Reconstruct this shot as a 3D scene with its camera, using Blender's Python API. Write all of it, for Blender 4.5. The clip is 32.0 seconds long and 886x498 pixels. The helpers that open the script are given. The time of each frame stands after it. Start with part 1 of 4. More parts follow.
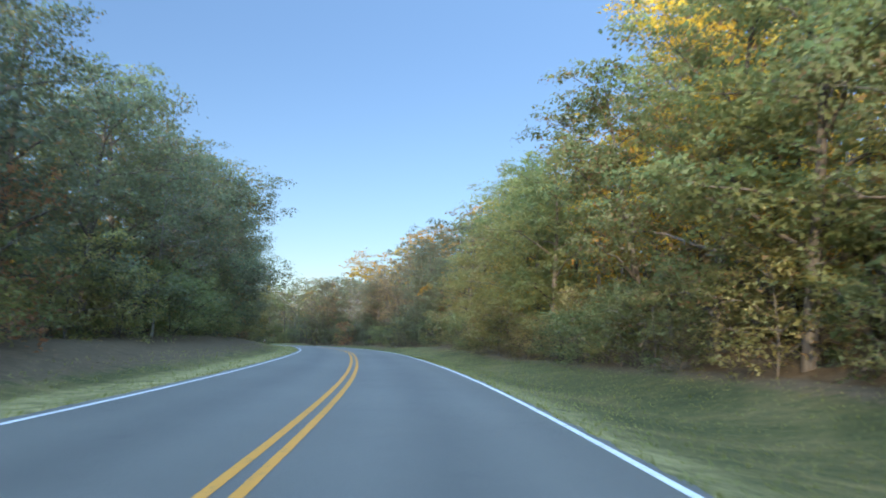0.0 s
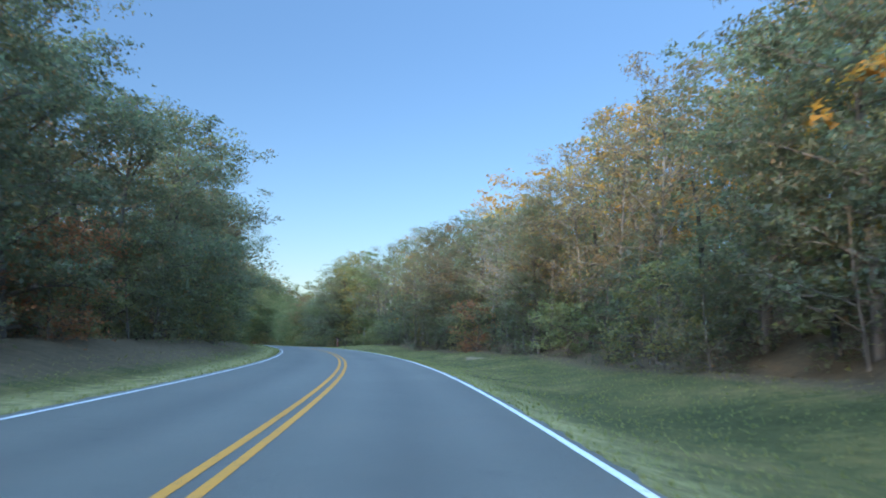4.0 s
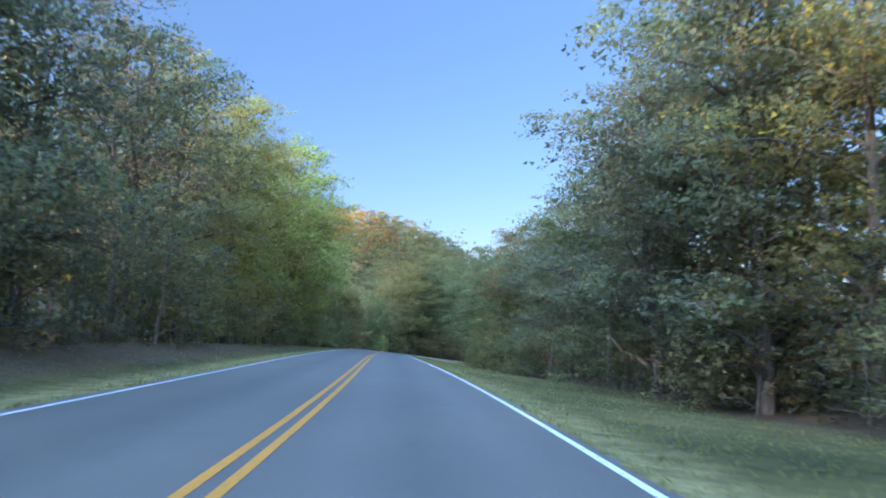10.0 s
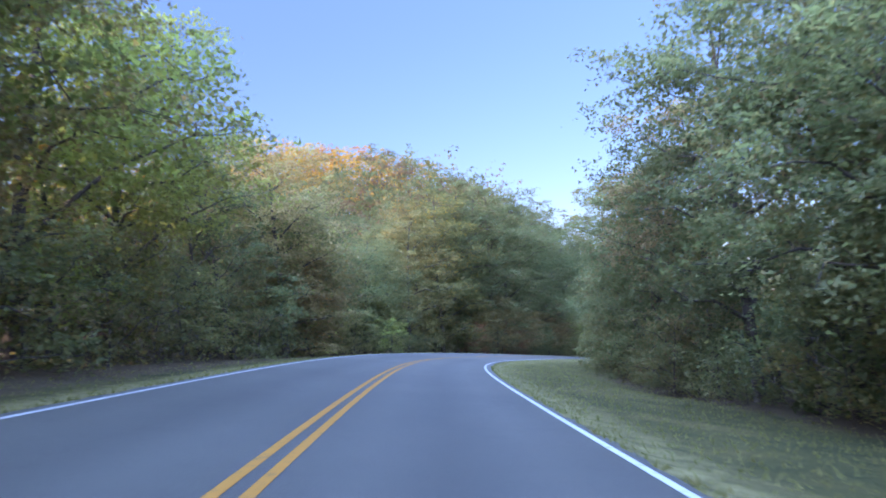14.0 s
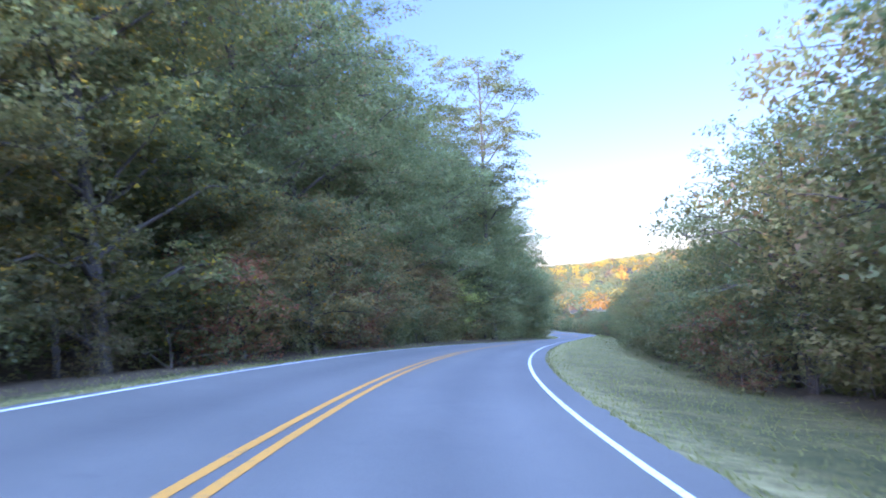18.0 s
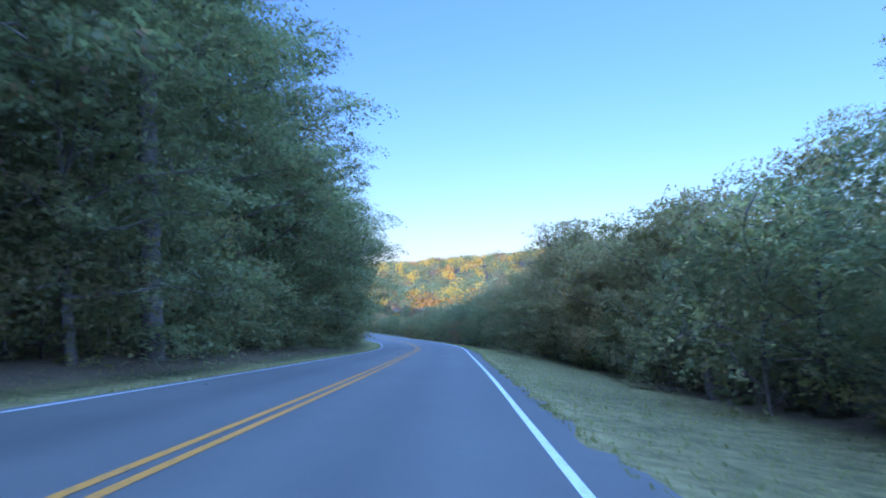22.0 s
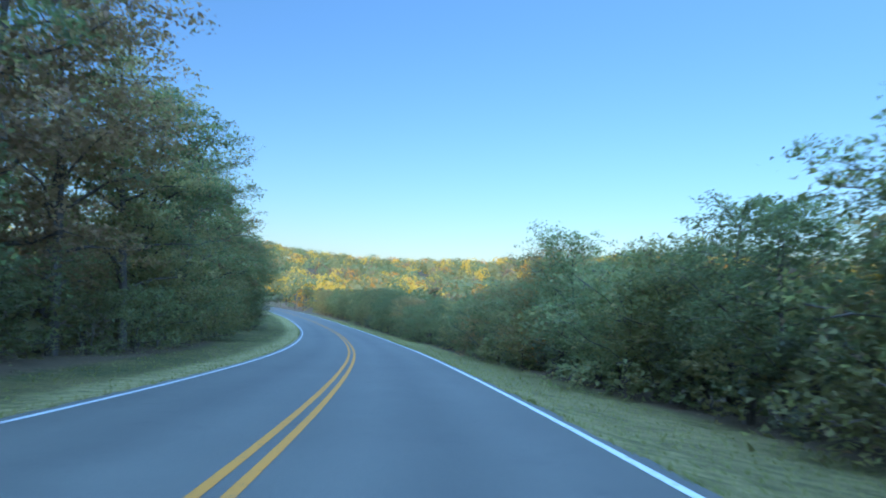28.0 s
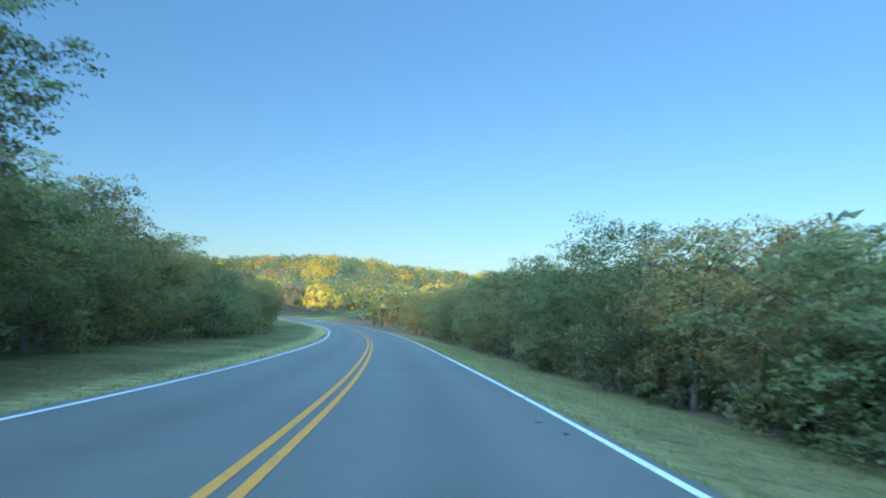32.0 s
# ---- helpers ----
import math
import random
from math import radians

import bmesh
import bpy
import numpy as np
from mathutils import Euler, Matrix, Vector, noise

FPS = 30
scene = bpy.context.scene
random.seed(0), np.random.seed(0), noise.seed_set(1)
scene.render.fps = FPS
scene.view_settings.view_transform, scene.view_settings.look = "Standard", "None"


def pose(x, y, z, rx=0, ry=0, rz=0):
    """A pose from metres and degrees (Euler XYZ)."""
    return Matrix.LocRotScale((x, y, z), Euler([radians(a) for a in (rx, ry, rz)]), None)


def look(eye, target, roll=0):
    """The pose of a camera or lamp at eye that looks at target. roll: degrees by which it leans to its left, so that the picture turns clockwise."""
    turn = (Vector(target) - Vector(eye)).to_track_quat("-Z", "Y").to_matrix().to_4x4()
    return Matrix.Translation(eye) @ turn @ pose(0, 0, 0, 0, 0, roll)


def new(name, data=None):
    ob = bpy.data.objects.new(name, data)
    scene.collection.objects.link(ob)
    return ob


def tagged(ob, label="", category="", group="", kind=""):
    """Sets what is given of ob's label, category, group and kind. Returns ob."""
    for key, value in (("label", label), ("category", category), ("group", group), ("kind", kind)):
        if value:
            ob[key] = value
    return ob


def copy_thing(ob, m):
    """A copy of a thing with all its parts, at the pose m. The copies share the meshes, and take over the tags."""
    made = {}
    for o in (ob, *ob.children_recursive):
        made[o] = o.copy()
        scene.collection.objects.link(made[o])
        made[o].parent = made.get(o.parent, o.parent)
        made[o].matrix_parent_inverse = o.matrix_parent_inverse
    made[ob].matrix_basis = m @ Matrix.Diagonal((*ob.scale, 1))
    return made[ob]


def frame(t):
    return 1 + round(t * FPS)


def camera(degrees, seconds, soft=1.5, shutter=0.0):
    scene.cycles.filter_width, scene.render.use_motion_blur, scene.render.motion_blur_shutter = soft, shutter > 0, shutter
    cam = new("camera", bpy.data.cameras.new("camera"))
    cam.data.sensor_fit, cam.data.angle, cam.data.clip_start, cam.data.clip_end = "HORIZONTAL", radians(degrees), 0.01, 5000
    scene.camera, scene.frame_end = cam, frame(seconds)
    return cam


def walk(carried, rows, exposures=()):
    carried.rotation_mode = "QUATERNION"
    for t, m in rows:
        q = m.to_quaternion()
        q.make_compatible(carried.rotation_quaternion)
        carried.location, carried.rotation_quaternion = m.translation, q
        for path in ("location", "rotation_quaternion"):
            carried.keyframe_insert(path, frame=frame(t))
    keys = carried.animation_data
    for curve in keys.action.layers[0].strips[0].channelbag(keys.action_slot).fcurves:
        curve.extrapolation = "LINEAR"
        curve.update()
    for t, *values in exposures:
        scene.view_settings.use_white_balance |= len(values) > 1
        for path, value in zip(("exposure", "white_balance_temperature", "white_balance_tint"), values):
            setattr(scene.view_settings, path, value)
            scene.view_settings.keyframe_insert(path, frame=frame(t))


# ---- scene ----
# The path is a smooth curve over u, in seconds of driving from the start; road and camera share it.
LENS = 58.0
EYE = 1.113          # camera above the asphalt
LANE = 3.4
U0, U1 = -3.0, 42.0
HEAD = [-4.439, -3.28, -1.774, 0.005, 2.271, 4.168, 6.124, 8.978, 12.109, 15.171, 17.818, 19.988, 21.985, 23.769, 25.129, 25.74, 25.548, 24.554,
    22.77, 20.128, 15.777, 10.259, 4.932, 1.293, -0.758, -2.174, -3.176, -3.248, -2.079, 0.205, 1.786, 3.793, 6.192, 8.168, 9.733, 11.454, 13.213, 14.048,
    15.221, 16.748, 18.771, 21.594, 24.794, 27.594, 29.594, 30.594]
GRADE = [0.302, 0.297, -0.022, -0.436, -0.621, -1.203, -1.919, -3.476, -4.115, -4.311, -4.096, -2.988, -1.722, -0.815, -0.293, 0.039]
TILT = [-0.041, -0.023, 0.004, 0.187, 0.177, 0.122, 0.094, 0.169, 0.388, 0.208, 0.277, 0.127, 0.115, 0.19, 0.238, 0.2, 0.16, 0.024, -0.537, -0.387,
    -0.438, -0.272, -0.376, -0.471, -0.233, -0.178, -0.181, -0.23, 0.035, -0.141, 0.033, 0.173, 0.206, 0.128, 0.061, 0.029, 0.051, 0.024, 0.009, 0.001,
    -0.002, -0.002, -0.001, -0, -0, 0]
TURN = [0.08, -0.048, -0.24, -0.6, -0.651, -0.49, -0.25, -0.093, -0.152, -0.502, -0.678, -0.602, -0.517, -0.442, -0.37, -0.19, 0.021, 0.119, 0.088,
    0.239, 0.651, 1.088, 1.398, 1.242, 0.858, 0.707, 0.541, 0.259, -0.136, -0.456, -0.665, -0.374, -0.23, 0.006, 0.132, 0.036, 0.089, 0.034, 0.011,
    -0.001, -0.003, -0.002, -0.001, -0, 0, 0]
ROLL = [-0.543, -0.971, -1.399, -1.867, -1.744, -1.323, -1.39, -1.393, -1.532, -1.584, -1.622, -1.579, -1.399, -1.18, -0.237, 0.996, 1.637, 2.654,
    3.575, 4.472, 4.582, 4.74, 4.498, 3.661, 2.523, 1.491, 0.436, -0.075, -0.965, -1.444, -1.738, -1.79, -1.85, -1.788, -1.357, -1.157, -0.592, -0.071,
    0.278, 0.446, 0.48, 0.435, 0.353, 0.259, 0.163, 0.069]
OFF = [1.675, 1.846, 2.04, 2.139, 2.264, 2.231, 2.168, 1.848, 1.829, 1.896, 1.942, 2.03, 1.954, 1.952, 1.954, 1.97, 2.02, 2.027, 1.87, 1.607, 1.627,
    1.642, 1.352, 0.989, 0.788, 0.972, 1.353, 1.454, 1.668, 1.852, 1.942, 2.099, 2.107, 2.178, 2.123, 2.107, 2.14, 2.084, 2.004, 1.791, 1.721, 1.694,
    1.681, 1.683, 1.693, 1.696]
BANK = [-1.537, -1.239, -0.655, -0.853, -0.248, 4.217, 9.397, 12.2, 7.844, 1.282, -1.27, -0.241, 1.13, 1.159, 0.705, 0.179]
SPEED = [19.931, 19.783, 19.209, 18.029, 17.536, 18.925, 18.647, 19.82, 19.969, 20.132]
YAW_MOUNT, PITCH_MOUNT = -1.7817, 6.1639


def spline(values, t, start=U0):
    """A natural cubic through values at even knots over U0..42 (46, 16 or 10 of them)."""
    v = np.array(values, float)
    n = len(v)
    h = {46: 1.0, 16: 3.0, 10: 5.0}[n]
    a, r = np.eye(n), np.zeros(n)
    for i in range(1, n - 1):
        a[i, i - 1], a[i, i], a[i, i + 1] = 1, 4, 1
        r[i] = 6 * (v[i - 1] - 2 * v[i] + v[i + 1]) / h / h
    m = np.linalg.solve(a, r)
    t = np.clip(t, start, start + h * (n - 1))
    i = np.clip(((t - start) / h).astype(int), 0, n - 2)
    p = (start + h * (i + 1) - t) / h
    q = 1 - p
    return p * v[i] + q * v[i + 1] + (p ** 3 - p) * h * h / 6 * m[i] + (q ** 3 - q) * h * h / 6 * m[i + 1]


DT = 0.05
TT = np.arange(U0, U1 + 1e-6, DT)
T_HEAD, T_GRADE, T_OFF, T_BANK = spline(HEAD, TT), spline(GRADE, TT), spline(OFF, TT), spline(BANK, TT) * 0.01
T_SPEED = spline(SPEED, TT)
T_OFF = T_OFF + np.interp(TT, [0, 3.3, 7.3, 10.3, 13.3, 16, 18.3, 20.3, 22.5, 28], [-0.03, -0.03, -0.045, -0.05, -0.065, -0.03, 0.01, -0.08, -0.03, 0])
# the painted centre is shifted against the edges to fit the camera's view
T_CENTRE = np.interp(TT, [0, 3.3, 5.5, 7.3, 10.3, 13.3, 16, 18.3, 20.3, 22.5, 24.3, 28], [0.02, 0.035, 0.10, 0.135, 0.09, 0.10, 0.11, 0.03, -0.04, 0.01, 0.035, 0])


def summed(f):
    f = f * T_SPEED
    c = np.concatenate([[0], np.cumsum((f[1:] + f[:-1]) / 2 * DT)])
    return c - c[int(round(-U0 / DT))]


_h, _g = np.radians(T_HEAD), np.radians(T_GRADE)
T_X, T_Y, T_Z = summed(-np.sin(_h) * np.cos(_g)), summed(np.cos(_h) * np.cos(_g)), summed(np.sin(_g))


def at(u, table):
    return np.interp(u, TT, table)


# ---- camera ----
cam = camera(LENS, 32.0, 1.8, 0.2)
rows = []
for k in range(65):
    t = k * 0.5
    u = np.array([t])
    rows.append((t, pose(float(at(t, T_X)), float(at(t, T_Y)), float(at(t, T_Z)),
                         90 + float((at(u, T_GRADE) + PITCH_MOUNT + spline(TILT, u))[0]),
                         float(spline(ROLL, u)[0]), float((at(u, T_HEAD) + YAW_MOUNT + spline(TURN, u))[0]))))
walk(cam, rows, [(0, 1.04, 6100, 4), (3, 0.98, 5750, 1), (6, 1.0, 5480, 1), (9, 1.17, 5450, 6), (13, 1.42, 5600, 28), (16.5, 1.68, 5350, 29), (19, 1.80, 5200, 31), (20.2, 1.52, 4980, 31),
                 (22, 1.02, 4550, 20), (25, 0.98, 4500, 14), (28, 0.84, 4850, -1), (30, 0.82, 4950, -7), (32, 0.8, 5100, -11)])

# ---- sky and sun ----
SKY, SKY_FILL, FILL_POWER = 0.086, 46.0, 7.0
FILL_FROM, FILL_UP = radians(172.0), radians(63.0)      # where the added fill is brightest
SUN_FROM, SUN_UP = 201.0, 12.0      # compass degrees from +y, and elevation
world = bpy.data.worlds.new("sky")
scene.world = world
world.use_nodes = True
wn = world.node_tree.nodes
sky = wn.new("ShaderNodeTexSky")
sky.sky_type, sky.sun_disc = "NISHITA", False
sky.sun_elevation, sky.sun_rotation = radians(SUN_UP), radians(SUN_FROM)
sky.air_density, sky.dust_density, sky.ozone_density = 1.0, 0.3, 2.6
# added fill light, mostly out of view: the sky brightens evenly all the way from the far horizon to high in the south
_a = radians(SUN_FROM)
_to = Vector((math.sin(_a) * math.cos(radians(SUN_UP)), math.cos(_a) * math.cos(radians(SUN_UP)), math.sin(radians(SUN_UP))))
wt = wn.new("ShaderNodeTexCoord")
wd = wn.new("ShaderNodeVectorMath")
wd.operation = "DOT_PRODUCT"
wd.inputs[1].default_value = (math.sin(FILL_FROM) * math.cos(FILL_UP), math.cos(FILL_FROM) * math.cos(FILL_UP), math.sin(FILL_UP))
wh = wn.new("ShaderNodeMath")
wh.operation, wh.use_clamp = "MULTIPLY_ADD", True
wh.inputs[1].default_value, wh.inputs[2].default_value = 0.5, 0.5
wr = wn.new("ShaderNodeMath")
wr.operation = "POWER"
wr.inputs[1].default_value = FILL_POWER
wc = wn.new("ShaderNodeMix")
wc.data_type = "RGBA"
wc.inputs[6].default_value, wc.inputs[7].default_value = (1.04, 0.945, 1.04, 1), (SKY_FILL * 1.28, SKY_FILL * 1.05, SKY_FILL * 0.90, 1)
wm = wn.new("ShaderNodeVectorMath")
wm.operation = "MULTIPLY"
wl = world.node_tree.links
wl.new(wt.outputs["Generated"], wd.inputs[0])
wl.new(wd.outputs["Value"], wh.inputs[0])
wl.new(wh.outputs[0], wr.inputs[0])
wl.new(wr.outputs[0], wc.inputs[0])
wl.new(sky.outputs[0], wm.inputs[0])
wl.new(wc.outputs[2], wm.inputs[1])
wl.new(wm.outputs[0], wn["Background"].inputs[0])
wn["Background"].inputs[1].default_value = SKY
sun = new("sun", bpy.data.lights.new("sun", "SUN"))
sun.data.energy, sun.data.angle, sun.data.color = 5.0, radians(0.5), (1.0, 0.78, 0.50)
sun.matrix_world = look(_to * 100, (0, 0, 0))


# ---- materials ----
def material(name, rough=0.8, gloss=0.15):
    m = bpy.data.materials.new(name)
    m.use_nodes = True
    nt = m.node_tree
    b = nt.nodes["Principled BSDF"]
    b.inputs["Roughness"].default_value, b.inputs["Specular IOR Level"].default_value = rough, gloss
    return m, nt, b


def noise_tex(nt, scale, detail=4, rough=0.6, coord="Object", stretch=None):
    tc = nt.nodes.new("ShaderNodeTexCoord")
    n = nt.nodes.new("ShaderNodeTexNoise")
    n.inputs["Scale"].default_value, n.inputs["Detail"].default_value, n.inputs["Roughness"].default_value = scale, detail, rough
    src = tc.outputs[coord]
    if stretch:
        mp = nt.nodes.new("ShaderNodeMapping")
        mp.inputs["Scale"].default_value = stretch
        nt.links.new(src, mp.inputs["Vector"])
        src = mp.outputs[0]
    nt.links.new(src, n.inputs["Vector"])
    return n


def ramp(nt, src, stops):
    r = nt.nodes.new("ShaderNodeValToRGB")
    e = r.color_ramp.elements
    while len(e) < len(stops):
        e.new(0.5)
    for q, (p, c) in zip(e, stops):
        q.position, q.color = p, (*c, 1)
    nt.links.new(src, r.inputs[0])
    return r


def mix(nt, fac, a, b, blend="MIX"):
    m = nt.nodes.new("ShaderNodeMix")
    m.data_type, m.blend_type = "RGBA", blend
    for sock, val in ((m.inputs[0], fac), (m.inputs[6], a), (m.inputs[7], b)):
        if isinstance(val, (int, float)):
            sock.default_value = val
        elif isinstance(val, tuple):
            sock.default_value = (*val, 1)
        else:
            nt.links.new(val, sock)
    return m.outputs[2]


def bump(nt, b, src, strength, dist):
    n = nt.nodes.new("ShaderNodeBump")
    n.inputs["Strength"].default_value, n.inputs["Distance"].default_value = strength, dist
    nt.links.new(src, n.inputs["Height"])
    nt.links.new(n.outputs[0], b.inputs["Normal"])


def leaf_material(name, dark, mid, light, glow=0.5):
    m, nt, b = material(name, 0.65, 0.25)
    geo, info = nt.nodes.new("ShaderNodeNewGeometry"), nt.nodes.new("ShaderNodeObjectInfo")
    clump = noise_tex(nt, 0.7, 2, 0.5)
    half = nt.nodes.new("ShaderNodeMath")
    half.operation = "MULTIPLY_ADD"
    half.inputs[1].default_value = 0.26
    tone = nt.nodes.new("ShaderNodeMapRange")
    tone.inputs[1].default_value, tone.inputs[2].default_value, tone.inputs[3].default_value, tone.inputs[4].default_value = 0.3, 0.7, 0.0, 0.6
    nt.links.new(clump.outputs[0], tone.inputs[0])
    nt.links.new(geo.outputs["Random Per Island"], half.inputs[0])
    nt.links.new(tone.outputs[0], half.inputs[2])
    col = ramp(nt, half.outputs[0], [(0.0, dark), (0.5, mid), (1.0, light)]).outputs[0]
    hsv = nt.nodes.new("ShaderNodeHueSaturation")
    mr = nt.nodes.new("ShaderNodeMapRange")
    mr.inputs[3].default_value, mr.inputs[4].default_value = 0.75, 1.25
    nt.links.new(info.outputs["Random"], mr.inputs[0])
    nt.links.new(mr.outputs[0], hsv.inputs["Value"])
    hue = nt.nodes.new("ShaderNodeMath")
    hue.operation = "MULTIPLY_ADD"
    hue.inputs[1].default_value, hue.inputs[2].default_value = -0.028, 0.512
    spin = nt.nodes.new("ShaderNodeMath")
    spin.operation = "FRACT"
    ten = nt.nodes.new("ShaderNodeMath")
    ten.operation = "MULTIPLY"
    ten.inputs[1].default_value = 7.3
    nt.links.new(info.outputs["Random"], ten.inputs[0])
    nt.links.new(ten.outputs[0], spin.inputs[0])
    nt.links.new(spin.outputs[0], hue.inputs[0])
    nt.links.new(hue.outputs[0], hsv.inputs["Hue"])
    nt.links.new(col, hsv.inputs["Color"])
    nt.links.new(hsv.outputs[0], b.inputs["Base Color"])
    tr = nt.nodes.new("ShaderNodeBsdfTranslucent")
    # light that comes through a blade is brighter and yellower than what it reflects
    nt.links.new(mix(nt, 1.0, hsv.outputs[0], (2.1, 2.15, 1.6), "MULTIPLY"), tr.inputs[0])
    ms = nt.nodes.new("ShaderNodeMixShader")
    ms.inputs[0].default_value = glow
    nt.links.new(b.outputs[0], ms.inputs[1])
    nt.links.new(tr.outputs[0], ms.inputs[2])
    nt.links.new(ms.outputs[0], nt.nodes["Material Output"].inputs[0])
    return m


LEAF = {
    "green": leaf_material("leaf_dark_green", (0.072, 0.084, 0.040), (0.106, 0.117, 0.052), (0.150, 0.152, 0.068)),
    "olive": leaf_material("leaf_olive", (0.098, 0.094, 0.038), (0.142, 0.128, 0.050), (0.20, 0.165, 0.066)),
    "brown": leaf_material("leaf_russet_brown", (0.096, 0.070, 0.040), (0.15, 0.100, 0.053), (0.20, 0.132, 0.066)),
    "yellow": leaf_material("leaf_yellow", (0.18, 0.122, 0.022), (0.35, 0.232, 0.030), (0.45, 0.30, 0.042)),
    "orange": leaf_material("leaf_orange", (0.17, 0.088, 0.022), (0.30, 0.155, 0.030), (0.36, 0.20, 0.04)),
    "tan": leaf_material("leaf_tan", (0.115, 0.092, 0.044), (0.185, 0.142, 0.064), (0.26, 0.19, 0.085)),
    "lime": leaf_material("leaf_yellow_green", (0.10, 0.115, 0.030), (0.165, 0.175, 0.046), (0.24, 0.235, 0.065)),
    # the green leaf again, darkened and greyed to stand in for shade
    "grey": leaf_material("leaf_shaded_grey_green", (0.055, 0.062, 0.042), (0.080, 0.086, 0.056), (0.112, 0.110, 0.070)),
    "red": leaf_material("leaf_dull_red", (0.13, 0.060, 0.034), (0.19, 0.086, 0.045), (0.24, 0.115, 0.055)),
}


def bark_material(name, dark, light):
    m, nt, b = material(name, 0.9)
    n = noise_tex(nt, 5.0, 5, 0.7, stretch=(3, 3, 0.5))
    nt.links.new(ramp(nt, n.outputs[0], [(0.3, dark), (0.7, light)]).outputs[0], b.inputs["Base Color"])
    bump(nt, b, n.outputs[0], 0.6, 0.03)
    return m


BARK = bark_material("bark_grey_brown", (0.036, 0.030, 0.025), (0.105, 0.09, 0.075))
PALE_BARK = bark_material("bark_pale", (0.10, 0.092, 0.080), (0.225, 0.21, 0.185))

ASPHALT, nt, b = material("asphalt_worn_grey", 0.72, 0.45)
big = noise_tex(nt, 0.12, 3, 0.5)
fine = noise_tex(nt, 60, 3, 0.7)
c1 = ramp(nt, big.outputs[0], [(0.3, (0.052, 0.049, 0.041)), (0.7, (0.071, 0.067, 0.056))]).outputs[0]
c2 = ramp(nt, fine.outputs[0], [(0.3, (0.55, 0.55, 0.55)), (0.7, (1.25, 1.25, 1.25))]).outputs[0]
lane = nt.nodes.new("ShaderNodeAttribute")
lane.attribute_name = "across"
streak = noise_tex(nt, 0.5, 4, 0.6)
wob = nt.nodes.new("ShaderNodeMath")
wob.operation = "MULTIPLY_ADD"
wob.inputs[1].default_value = 0.10
nt.links.new(streak.outputs[0], wob.inputs[0])
nt.links.new(lane.outputs["Fac"], wob.inputs[2])
tracks = ramp(nt, wob.outputs[0], [(0.05, (0.92, 0.92, 0.93)), (0.17, (1.09, 1.09, 1.09)), (0.30, (0.82, 0.82, 0.83)), (0.42, (1.08, 1.08, 1.08)), (0.56, (0.90, 0.90, 0.90)), (0.68, (1.09, 1.09, 1.09)),
                                   (0.80, (0.80, 0.80, 0.81)), (0.92, (1.08, 1.08, 1.08)), (1.0, (0.90, 0.90, 0.90))]).outputs[0]
stain = ramp(nt, noise_tex(nt, 1.4, 6, 0.75).outputs[0], [(0.28, (0.74, 0.74, 0.75)), (0.42, (1, 1, 1)), (0.75, (1.10, 1.10, 1.09))]).outputs[0]
road_col = mix(nt, 1.0, mix(nt, 1.0, mix(nt, 1.0, c1, c2, "MULTIPLY"), tracks, "MULTIPLY"), stain, "MULTIPLY")
nt.links.new(road_col, b.inputs["Base Color"])
bump(nt, b, fine.outputs[0], 0.5, 0.006)


def paint_material(name, base, worn):
    m, nt, b = material(name, 0.7)
    n = noise_tex(nt, 9, 6, 0.75)
    nt.links.new(ramp(nt, n.outputs[0], [(0.36, worn), (0.46, base), (1.0, base)]).outputs[0], b.inputs["Base Color"])
    return m


WHITE_PAINT = paint_material("road_paint_white", (0.36, 0.36, 0.355), (0.18, 0.18, 0.18))
YELLOW_PAINT = paint_material("road_paint_yellow", (0.29, 0.135, 0.022), (0.15, 0.095, 0.035))

GRASS, nt, b = material("mown_grass_and_litter", 0.95)
n1, n2, n3 = noise_tex(nt, 0.25, 5, 0.65), noise_tex(nt, 2.2, 5, 0.7), noise_tex(nt, 28, 4, 0.8)
g1 = ramp(nt, n1.outputs[0], [(0.32, (0.032, 0.036, 0.011)), (0.50, (0.062, 0.060, 0.020)), (0.68, (0.110, 0.093, 0.038))]).outputs[0]
g2 = ramp(nt, n2.outputs[0], [(0.30, (0.52, 0.60, 0.52)), (0.70, (1.42, 1.28, 1.18))]).outputs[0]
g3 = ramp(nt, n3.outputs[0], [(0.25, (0.55, 0.55, 0.55)), (0.75, (1.35, 1.35, 1.35))]).outputs[0]
grass = mix(nt, 1.0, mix(nt, 1.0, g1, g2, "MULTIPLY"), g3, "MULTIPLY")
litter = mix(nt, 1.0, ramp(nt, n2.outputs[0], [(0.3, (0.046, 0.034, 0.019)), (0.7, (0.100, 0.072, 0.042))]).outputs[0], g3, "MULTIPLY")
at_woods = nt.nodes.new("ShaderNodeAttribute")
at_woods.attribute_name = "woodland"
add = nt.nodes.new("ShaderNodeMath")
add.operation = "ADD"
sub = nt.nodes.new("ShaderNodeMapRange")
sub.inputs[1].default_value, sub.inputs[2].default_value, sub.inputs[3].default_value, sub.inputs[4].default_value = 0.3, 0.7, -0.35, 0.35
nt.links.new(n2.outputs[0], sub.inputs[0])
nt.links.new(at_woods.outputs["Fac"], add.inputs[0])
nt.links.new(sub.outputs[0], add.inputs[1])
dry = nt.nodes.new("ShaderNodeAttribute")
dry.attribute_name = "dry"
dryf = nt.nodes.new("ShaderNodeMath")
dryf.operation = "MULTIPLY"
nt.links.new(dry.outputs["Fac"], dryf.inputs[0])
nt.links.new(ramp(nt, n2.outputs[0], [(0.30, (0.25, 0.25, 0.25)), (0.60, (1, 1, 1))]).outputs[0], dryf.inputs[1])
